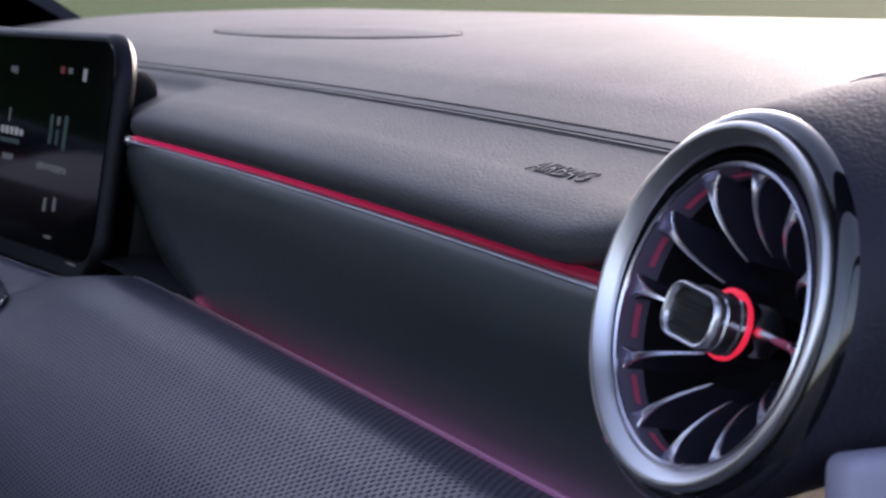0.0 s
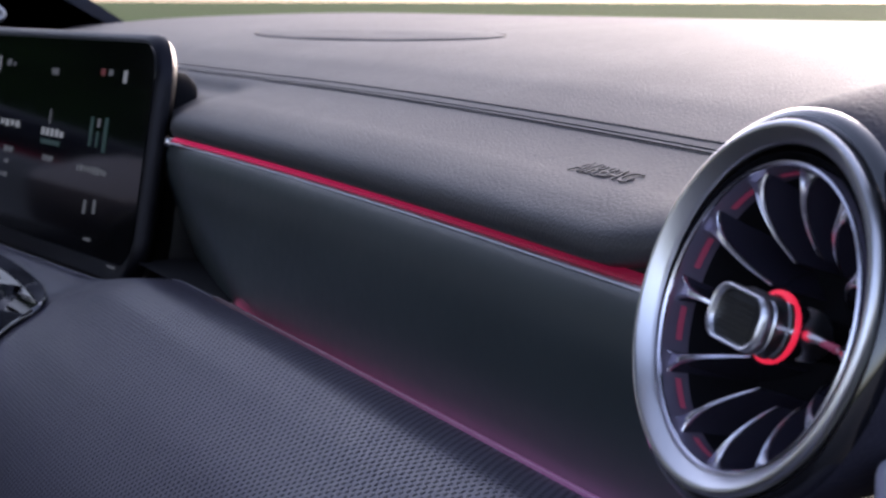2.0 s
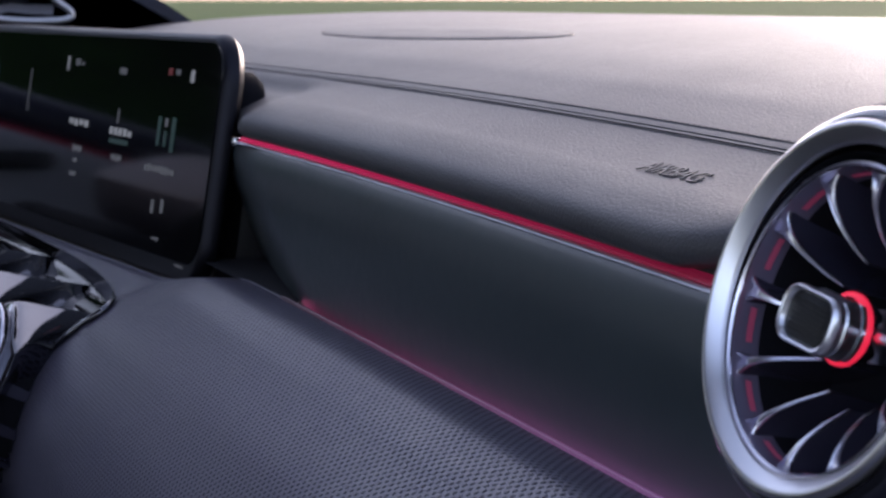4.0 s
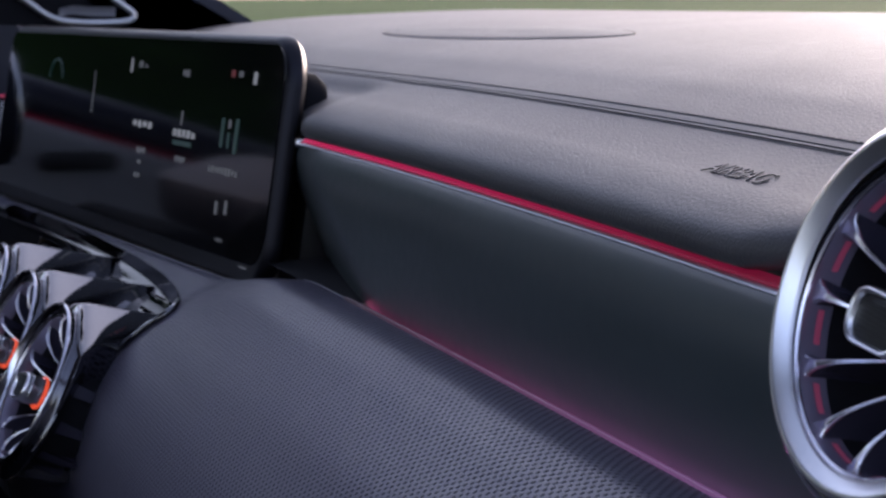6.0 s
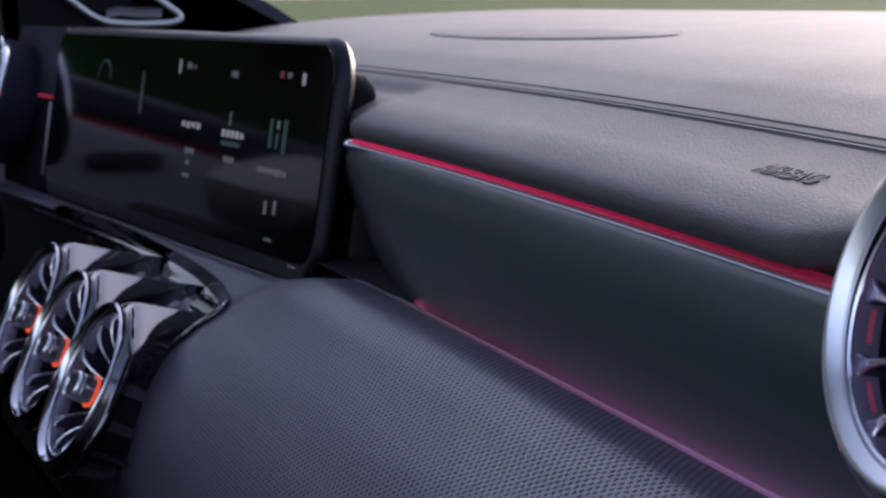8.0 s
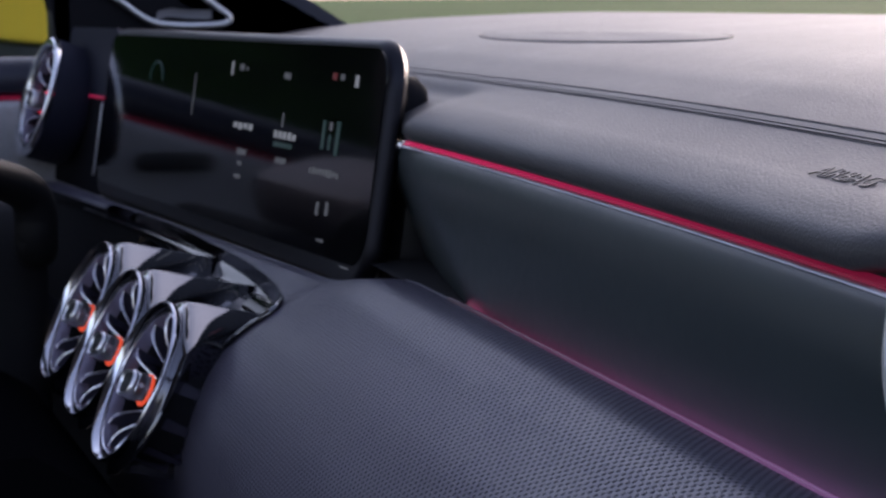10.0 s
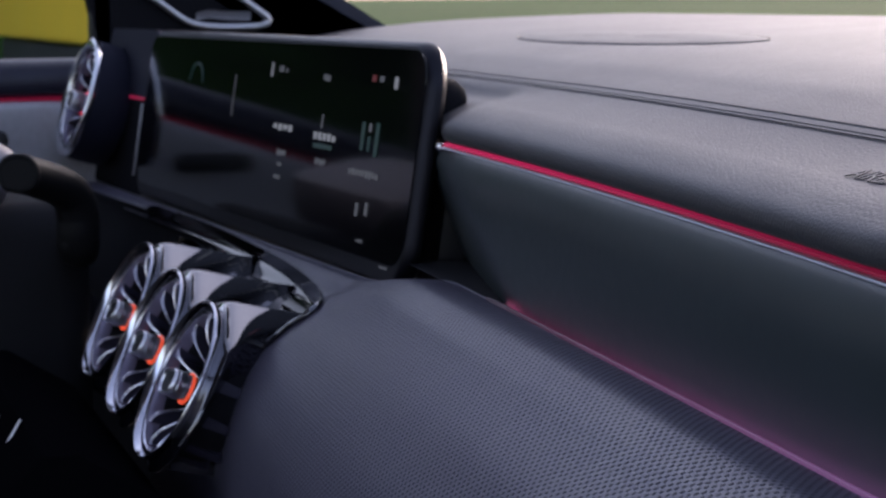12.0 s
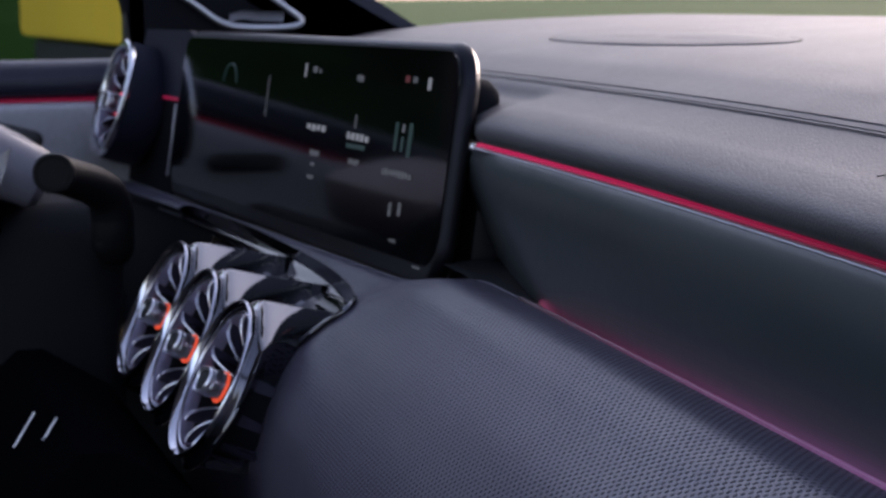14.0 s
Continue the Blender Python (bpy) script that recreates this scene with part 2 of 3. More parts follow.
def smooth_loop(points, n):
    """Points along a closed Catmull-Rom curve."""
    p = [Vector((*q, 0)) for q in points]
    m = len(p)
    out = []
    for i in range(n):
        u = i / n * m
        k = int(u)
        u -= k
        a, b, c, d = (p[(k + j) % m] for j in (-1, 0, 1, 2))
        q = 0.5 * (2 * b + (c - a) * u + (2 * a - 5 * b + 4 * c - d) * u * u + (3 * b - a - 3 * c + d) * u ** 3)
        out.append((q.x, q.y))
    return out


def ring_tube(path, radius, n=10):
    """A closed pipe along a loop that lies across x."""
    path = [Vector(p) for p in path]
    rows = []
    for i, p in enumerate(path):
        d = (path[(i + 1) % len(path)] - path[i - 1]).normalized()
        side = Vector((1, 0, 0))
        up = d.cross(side)
        rows.append([p + side * radius * math.cos(a) + up * radius * math.sin(a) for a in (2 * math.pi * k / n for k in range(n))])
    return grid(rows, close_u=True, close_v=True)


# ---- the ground and what stands outside ----
bm = grid([[(x, y, 0) for y in (-1500, -60, -8, 8, 60, 1500)] for x in (-1500, -60, -8, 8, 60, 1500)])
tagged(part("ground", bm, GRASS), "mown green grass round the car", "ground", kind="structure")

# out of view; added so the vent ring reflects grey instead of grass
bm = grid([[(x, y, 0.004) for y in (-40, -4, 4, 40)] for x in (-7.5, -2.5, 3, 30)])
tagged(part("pavement", bm, ASPHALT), "unseen grey asphalt under the car, added for grey reflections", "pavement", kind="structure")

trailer = tagged(empty("box_trailer", pose(-12, 1.12, 0, 0, 0, 1.3)), "yellow box trailer parked on the grass", "trailer")
part("body", box((3.9, 0.9, 2.0), (1.95, 0.45, 1.92), 0.04), YELLOW, trailer, "yellow painted box body")
part("chassis", box((3.5, 0.8, 0.5), (1.95, 0.45, 0.66), 0.03), BLACK, trailer)
for x in (0.7, 3.1):
    wheel = part("wheel", lathe([(0.001, -0.1), (0.2, -0.1), (0.3, -0.12), (0.34, -0.08), (0.34, 0.08), (0.3, 0.12), (0.2, 0.1), (0.001, 0.1)], 32), BLACK, trailer)
    wheel.matrix_local = pose(x, 0.12, 0.34, 90, 0, 0)


def hedge_mesh(length, height, deep, count):
    """A row of shrubs: very many small leaves in uneven clumps."""
    core = [[(math.sin(7 * j) * 0.25 - 0.1, length * i / 40, height * 0.86 * j / 10 + 0.3 * math.sin(i * 1.7) * j / 10) for j in range(11)] for i in range(41)]
    bm = grid(core)
    rng = random.Random(5)
    clumps = [(rng.uniform(0, length), rng.uniform(-deep, deep), rng.uniform(0.2, height), rng.uniform(0.25, 0.7)) for _ in range(int(length * 12))]
    for _ in range(count):
        y, x, z, r = rng.choice(clumps)
        d = Vector((rng.gauss(0, 1), rng.gauss(0, 1), rng.gauss(0, 1))).normalized() * r * rng.uniform(0.6, 1.1)
        p = Vector((x, y, z)) + d
        if p.z < 0.02:
            continue
        a = Vector((rng.gauss(0, 1), rng.gauss(0, 1), rng.gauss(0, 1))).normalized()
        b = a.cross(Vector((rng.gauss(0, 1), rng.gauss(0, 1), rng.gauss(0, 1)))).normalized()
        k = rng.uniform(0.08, 0.17)
        bm.faces.new([bm.verts.new(p + u * a * k + v * b * k * 0.6) for u, v in ((-1, 0), (0, -1), (1, 0), (0, 1))])
    return bm


hedge = tagged(part("hedge", hedge_mesh(13, 5.5, 0.9, 22000), LEAF, smooth=False), "dark green hedge behind the parked trailer", "hedge", kind="stuff")
hedge.location = (-19, -11, 0)


# ---- the cabin's shell ----
def prism(outline_yz, x0, x1):
    return grid([[(x, y, z) for y, z in outline_yz] for x in (x0, x1)], close_v=True, cap=True)


tagged(part("floor", box((1.66, 2.6, 0.04), (-1.15, -0.45, 0.28)), CARPET), "black carpeted car floor", "floor", kind="structure")
# ceiling and rear wall are out of view; added to shape light and reflections
tagged(part("ceiling", box((1.66, 1.75, 0.03), (-1.15, -0.86, 1.435), 0.01), HEADLINER), "grey cloth headliner", "ceiling", kind="structure")
tagged(part("wall_rear", box((1.66, 0.05, 0.67), (-1.15, -1.76, 0.615)), BLACK), "unseen dark wall closing the cabin's rear, left open above", "wall", kind="structure")
tagged(part("bulkhead", box((1.60, 0.04, 0.74), (-1.15, 0.86, 0.66)), BLACK), "dark bulkhead under the windscreen", "wall", kind="structure")
for x, name in ((-1.97, "pillar_driver_side"), (-0.36, "pillar_passenger_side")):
    bm = prism([(0.62, 1.03), (0.49, 1.03), (-0.07, 1.40), (-0.01, 1.43)], x - 0.025, x + 0.03)
    tagged(part(name, bm, NAVY), "dark trimmed windscreen pillar", "pillar", kind="structure")

# driver's door
door = tagged(empty("door_driver", pose(-1.94, -0.0105, 0)), "closed driver's door with padded top, red light line and grey panel", "door", kind="structure")


def door_run(profile, y0, y1, n=24, steps=24):
    pr = smooth_line([(x, z, 0) for x, z in profile], steps)
    ys = [y0 + (y1 - y0) * i / n for i in range(n + 1)]
    return grid([[(p.x, y, p.y) for p in pr] for y in ys])


part("top_pad", door_run([(-0.05, 1.046), (-0.02, 1.051), (0.0, 1.050), (0.014, 1.043), (0.020, 1.033), (0.018, 1.022), (0.008, 1.0165)], -1.70, 0.36), NAVY, door, "dark padded door top")
part("light_strip", door_run([(0.008, 1.0166), (0.012, 1.0155), (0.012, 1.0142), (0.008, 1.0130)], -1.70, 0.36, 12, 6), RED_LED, door, "glowing red light line")
part("panel", door_run([(0.008, 1.0132), (0.016, 1.0120), (0.021, 1.008), (0.018, 0.990), (0.010, 0.96), (0.006, 0.92), (0.012, 0.88), (0.05, 0.86)], -1.70, 0.36), GREY, door, "light grey door panel")
part("armrest", box((0.09, 0.5, 0.06), (0.05, -0.35, 0.86), 0.02, 4), NAVY, door, "dark padded armrest")
part("lower_panel", box((0.05, 2.0, 0.5), (0.0, -0.68, 0.61), 0.01), BLACK, door)
pull = part("door_handle", slab([([(x * 1, y) for x, y in outline(0.075, 0.016, 0.008)], 0.0), (outline(0.078, 0.018, 0.009), 0.006), (outline(0.070, 0.012, 0.006), 0.008)]), BLACK, door, "black recessed door handle")
pull.matrix_local = pose(0.014, 0.155, 0.987, 90, 0, 90) @ pose(0, 0, 0, 0, 0, -16)
sail = part("sail_panel", prism([(0.285, 1.04), (0.60, 1.04), (0.47, 1.115), (0.10, 1.36), (0.255, 1.20)], -0.03, 0.0), VOID, door, "black corner panel in front of the window")
loop = [(0.005, y, z) for y, z in smooth_loop([(0.318, 1.118), (0.340, 1.100), (0.3648, 1.0830), (0.389, 1.0782), (0.4218, 1.0778), (0.438, 1.0800), (0.4405, 1.0855), (0.430, 1.0940), (0.405, 1.112), (0.385, 1.128), (0.34, 1.132)], 66)]
part("speaker_frame", ring_tube(loop, 0.0032), SILVER, sail, "silver frame of the tweeter")
part("speaker_plate", grid([[(0.002 + 0.004 * (k == 1), y, z) for y, z in ((0.372, 1.0840 + 0.0075 * k), (0.384, 1.0865 + 0.0075 * k), (0.40, 1.0845 + 0.008 * k), (0.424, 1.0835 + 0.0085 * k))] for k in (0, 1)]), SILVER, sail, "silver speaker plate")
part("window_post", box((0.03, 0.02, 0.34), (-0.015, 0.285, 1.22), 0.003), BLACK, door)


# unseen passenger's door, open ahead of the camera's side, added to darken reflections
open_door = tagged(empty("door_passenger", pose(-0.33, 0.66, 0, 0, 0, 50)), "unseen open passenger's door with dark padded panel and window frame", "door", kind="structure")
part("panel", box((0.09, 1.05, 0.66), (0, -0.525, 0.65), 0.02, 3), NAVY, open_door, "dark padded door panel")
part("armrest", box((0.07, 0.5, 0.06), (-0.07, -0.5, 0.72), 0.02, 4), BLACK, open_door, "black armrest")
part("window_frame", tube(smooth_line([(0, -0.03, 0.97), (0, -0.22, 1.16), (0, -0.46, 1.34), (0, -0.80, 1.40), (0, -1.02, 1.33), (0, -1.03, 0.97)], 40), 0.018, 10), BLACK, open_door, "black window frame")


# ---- the dashboard ----
def y_red(x):
    """How far forward the light strip runs."""
    return 0.298 - 0.052 * (x + 0.523)


def z_rise(x):
    """The strip climbs and flattens towards the middle of the car."""
    u = min(max(x, -1.02), -0.48) + 0.75
    return 0.0047 - 0.0144 * u - 0.0254 * u * u


def step(a, b, x):
    u = min(max((x - a) / (b - a), 0.0), 1.0)
    return u * u * (3 - 2 * u)


def y_skin(x):
    """The lower skin's line, which turns back to the rear towards the driver's door."""
    return y_red(max(x, -1.15)) - 0.045 * step(-1.58, -1.92, x)


def y_ledge(x):
    """How far the ledge in front of the display comes back from the lower skin's line."""
    return (0.3190 + 0.0676 * (x + 1.0917) - y_skin(x)) * step(-1.02, -1.15, x)


def sink(x):
    """How far the lower skin drops below the display."""
    return -0.0158 * step(-0.985, -1.15, x)


def skin_place(x, off, z):
    """Where a point (offset, height) of the lower skin's profile lies at x."""
    thin = 1 - 0.72 * step(-1.36, -1.50, x)
    y = y_skin(x) + y_ledge(x) * step(-0.085, -0.02, off) + (off if off > -0.03 else -0.03 + (off + 0.03) * thin)
    slope = -0.008 * step(-1.06, -1.15, x) * step(-0.018, -0.045, off)
    return x, y, z + (sink(x) + z_rise(x) * 0.45) * step(-0.075, -0.034, off) + slope


def run(profile, x0, x1, n, steps=40, sag=False):
    """Extrudes (offset, z) along the dashboard's line between x0 and x1. Returns the rows and the lengths across and along."""
    pr = smooth_line([(o, z, 0) for o, z in profile], steps)
    xs = [x0 + (x1 - x0) * i / n for i in range(n + 1)]
    rows = []
    for x in xs:
        if sag:
            rows.append([skin_place(x, p.x, p.y) for p in pr])
        else:
            rows.append([(x, y_red(x) + p.x, p.y + z_rise(x) * (0.45 + 0.55 * step(0.96, 1.01, p.y))) for p in pr])
    vs = [0.0]
    for a, b in zip(pr, pr[1:]):
        vs.append(vs[-1] + (b - a).length)
    return rows, [abs(x - x0) for x in xs], vs


# the right-hand edge of the glossy panel round the centre vents: offset on the lower skin, x
EDGE = ((-0.0155, -1.66), (-0.0175, -1.51), (-0.0202, -1.4243), (-0.0247, -1.3386), (-0.0280, -1.266), (-0.0324, -1.2085), (-0.0352, -1.1823), (-0.0383, -1.1606), (-0.0430, -1.1440), (-0.0597, -1.0985), (-0.0681, -1.0750), (-0.0733, -1.0710),
        (-0.0784, -1.0730), (-0.0833, -1.0795), (-0.0910, -1.0875), (-0.0984, -1.1010), (-0.1052, -1.1125), (-0.1116, -1.1340), (-0.1162, -1.1480), (-0.1200, -1.1550))


EDGE = tuple((p.x, p.y) for p in smooth_line([(o, x, 0) for o, x in EDGE], 152))
CORNER = max(range(len(EDGE)), key=lambda k: EDGE[k][1])


def panel_edge(off):
    """Where the panel begins at an offset; None above and below it."""
    for (a, xa), (b, xb) in zip(EDGE, EDGE[1:]):
        if b <= off <= a:
            return xa + (xb - xa) * (a - off) / (a - b)
    return None


def cut_out(bm, pr):
    """Opens the skin where the panel lies, a little inside the panel's edge."""
    doomed = []
    bm.verts.index_update()
    for f in bm.faces:
        k = [v.index for v in f.verts]
        x = sum(v.co.x for v in f.verts) / 4
        off = sum(pr[i % len(pr)].x for i in k) / 4
        if all(pr[i % len(pr)].y > 0.80 for i in k):
            e = panel_edge(off)
            if e is not None and off < -0.0178 and -1.625 < x < e - 0.004:
                doomed.append(f)
    bmesh.ops.delete(bm, geom=doomed, context="FACES")
    return bm


dash = tagged(empty("dashboard"), "black dashboard with grained leather top and red light strips", "dashboard", kind="structure")
PAD = [(0.012, 1.0190), (0.002, 1.0188), (-0.004, 1.0203), (-0.0064, 1.0248), (-0.0038, 1.0300), (0.005, 1.0345), (0.015, 1.0378), (0.025, 1.0402), (0.040, 1.0442), (0.0535, 1.0485)]
rows, us, vs = run(PAD, -0.456, -1.93, 90, 50)
for r in rows:
    # the pad's lip draws back where it meets the vent, and beside the display
    e = step(-0.545, -0.465, r[0][0])
    for i, (x, y, z) in enumerate(r):
        w = e * (1 - step(-0.006, 0.035, y - y_red(x)))
        inner = step(-1.042, -1.080, x) * (1 - step(0.02, 0.05, y - y_red(x)))
        r[i] = (x, y + 0.022 * w + 0.012 * inner, z + 0.010 * w)
part("lower_pad", with_uv(grid(rows), us, vs), LEATHER, dash, "grained black leather pad over the light strip")
rows, us, vs = run([(0.012, 1.016), (0.013, 1.026), (0.016, 1.033)], -0.42, -0.54, 8, 6)
part("pad_backing", grid(rows), VOID, dash)
TOP = [(0.0535, 1.0487), (0.0550, 1.0484), (0.0567, 1.0493), (0.075, 1.0545), (0.10, 1.0605), (0.15, 1.0675), (0.25, 1.0745), (0.42, 1.078), (0.55, 1.074)]
rows, us, vs = run(TOP, -0.38, -1.93, 60, 60)
part("top_pad", with_uv(grid(rows), us, vs), LEATHER, dash, "grained black leather dashboard top")
for off, z in ((0.0512, 1.0479), (0.0592, 1.0501)):
    path = [(x, y_red(x) + off, z + z_rise(x) + 0.0001) for x in (-0.47 - 1.4 * i / 60 for i in range(61))]
    part("piping", tube(path, 0.0003, 8), LEATHER, dash, "raised seam edge")
stitch = None
for off, z in ((0.0500, 1.0476), (0.0604, 1.0504)):
    for k in range(130):
        x = -0.475 - 0.0045 * k
        if stitch is None:
            stitch = part("stitch", tube([(-0.0016, 0, -0.0001), (-0.0010, 0, 0.0001), (0.0010, 0, 0.0001), (0.0016, 0, -0.0001)], 0.0002, 6), LEATHER, dash, "dark stitch")
            ob = stitch
        else:
            ob = new("stitch", stitch.data)
            ob.parent = dash
            tagged(ob, "dark stitch")
        ob.matrix_local = pose(x, y_red(x) + off, z + z_rise(x) - 0.0001, 18, 0, -3)
rows, us, vs = run([(0.002, 1.0168), (-0.0010, 1.0169), (-0.0020, 1.0174), (-0.0020, 1.0186), (0.002, 1.0194)], -0.46, -1.056, 40, 10)
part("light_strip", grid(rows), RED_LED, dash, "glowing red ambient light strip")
rows, us, vs = run([(-0.0028, 1.0152), (-0.0040, 1.0155), (-0.0043, 1.0160), (-0.0037, 1.0166), (-0.0026, 1.0169), (-0.0005, 1.0170), (0.002, 1.0170)], -0.46, -1.056, 40, 12)
part("silver_strip", grid(rows), STRIP, dash, "satin silver strip under the light")
rows, us, vs = run([(-0.0026, 1.0163), (-0.0040, 1.0159), (-0.0052, 1.0148), (-0.0066, 1.0128), (-0.0080, 1.0098), (-0.0093, 1.0054), (-0.0103, 0.9995), (-0.0108, 0.991), (-0.0105, 0.975), (-0.0094, 0.960), (-0.0092, 0.945)], -0.463, -1.93, 110, 30)
for r in rows:
    # beside the display the panel is bent forward to imitate the display's shadow
    for i, (x, y, z) in enumerate(r):
        d = max(0.0, 1.014 - z)
        start = -1.035 + 1.9 * d
        u = max(0.0, start + 0.04 - x)
        r[i] = (x, y + 0.19 * u * u / (u + 0.06), z)
part("trim_panel", with_uv(grid(rows), us, vs), TRIM, dash, "dark matt trim panel between the light strips")
rows, us, vs = run([(0.03, 0.9755), (-0.006, 0.9750), (-0.0096, 0.9730), (-0.0094, 0.960), (-0.0092, 0.945)], -0.36, -0.463, 10, 12)
part("trim_foot", grid(rows), TRIM, dash, "dark matt trim under the vent")
rows, us, vs = run([(-0.0093, 0.9500), (-0.0128, 0.9500)], -0.42, -0.948, 40, 2)
part("glow_strip", grid(rows), PINK_LED, dash, "pink light strip shining up the trim")
rows, us, vs = run([(-0.0122, 0.9535), (-0.0121, 0.9554), (-0.0125, 0.9561), (-0.0132, 0.9563), (-0.0140, 0.9559), (-0.0144, 0.9547)], -0.42, -0.935, 40, 12)
part("light_guide", grid(rows), GUIDE, dash, "dim mauve light guide along the lower skin")
# added black sheet that keeps the gap below the bent trim dark
rows, us, vs = run([(0.07, 0.9528), (0.01, 0.9533), (-0.0128, 0.9535), (-0.0135, 0.9535)], -0.93, -1.10, 12, 8)
part("shelf_filler", grid(rows), DULL, dash, "added dull black filler behind the skin's edge")
SHELF = [(-0.0128, 0.940), (-0.0129, 0.9543), (-0.0142, 0.9549), (-0.024, 0.9562), (-0.034, 0.9561), (-0.043, 0.9527), (-0.055, 0.9467), (-0.085, 0.927), (-0.11, 0.897), (-0.1208, 0.862), (-0.1205, 0.80), (-0.098, 0.70), (-0.05, 0.6)]
SKIN_STEPS = 200
skin_line = smooth_line([(o, z, 0) for o, z in SHELF], SKIN_STEPS)
rows, us, vs = run(SHELF, -0.36, -1.42, 260, SKIN_STEPS, True)
bm = with_uv(grid(rows), [u / 1.3 for u in us], vs)
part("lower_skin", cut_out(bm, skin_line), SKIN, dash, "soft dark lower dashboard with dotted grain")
rows, us, vs = run(SHELF, -1.42, -1.87, 60, SKIN_STEPS, True)
k = SKIN_STEPS * 26 // 80
bm = with_uv(grid([r[:k] for r in rows]), [u / 1.3 for u in us], vs[:k])
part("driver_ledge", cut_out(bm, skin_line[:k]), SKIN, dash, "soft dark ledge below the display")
part("knee_panel", cut_out(grid([r[k - 1:] for r in rows]), skin_line[k - 1:]), DULL, dash, "dull black knee panel")
part("end_cap", box((0.012, 0.16, 0.12), (-0.371, 0.3530, 0.9385), 0.004, 3), LAVENDER, dash, "satin grey end cap")
TOPS = smooth_line([(o, z, 0) for o, z in TOP], 200)


def on_top(x, y):
    """The height of the dashboard's top."""
    return min(TOPS, key=lambda p: abs(p.x - (y - y_red(x)))).y + z_rise(x)


rows = []
for k, h in ((1.0, -0.0010), (1.0, 0.0004), (0.97, 0.0009), (0.7, 0.0011), (0.35, 0.0012), (0.02, 0.0012)):
    rows.append([(x, y, on_top(x, y) + h) for x, y in ((-1.225 + 0.188 * k * math.cos(a), 0.501 + 0.031 * k * math.sin(a)) for a in (2 * math.pi * i / 96 for i in range(96)))])
part("speaker_lid", grid(rows, close_v=True), LEATHER, dash, "flush oval speaker lid on the dashboard top")
groove = [(x, y, on_top(x, y) + 0.0003) for x, y in ((-1.225 + 0.190 * math.cos(a), 0.501 + 0.032 * math.sin(a)) for a in (2 * math.pi * i / 96 for i in range(97)))]
part("lid_gap", tube(groove, 0.0003, 6), BLACK, dash, "dark gap round the lid")


def letters(text, size, depth):
    """Raised letters in the built-in font, about their middle, as a mesh."""
    cu = bpy.data.curves.new("letters", "FONT")
    cu.body, cu.size, cu.extrude, cu.align_x, cu.align_y = text, size, depth, "CENTER", "CENTER"
    ob = new("letters", cu)
    me = bpy.data.meshes.new_from_object(ob.evaluated_get(bpy.context.evaluated_depsgraph_get()))
    bpy.data.objects.remove(ob)
    me.materials.clear()
    return me


mark = new("airbag_lettering", letters("AIRBAG", 0.0122, 0.00018))
mark.data.materials.append(LEATHER)
tagged(mark, "raised black AIRBAG letters")
mark.parent = dash
mark.matrix_world = pose(-0.594, y_red(-0.594) + 0.0246, 1.0424, 15, 1.3, -3)


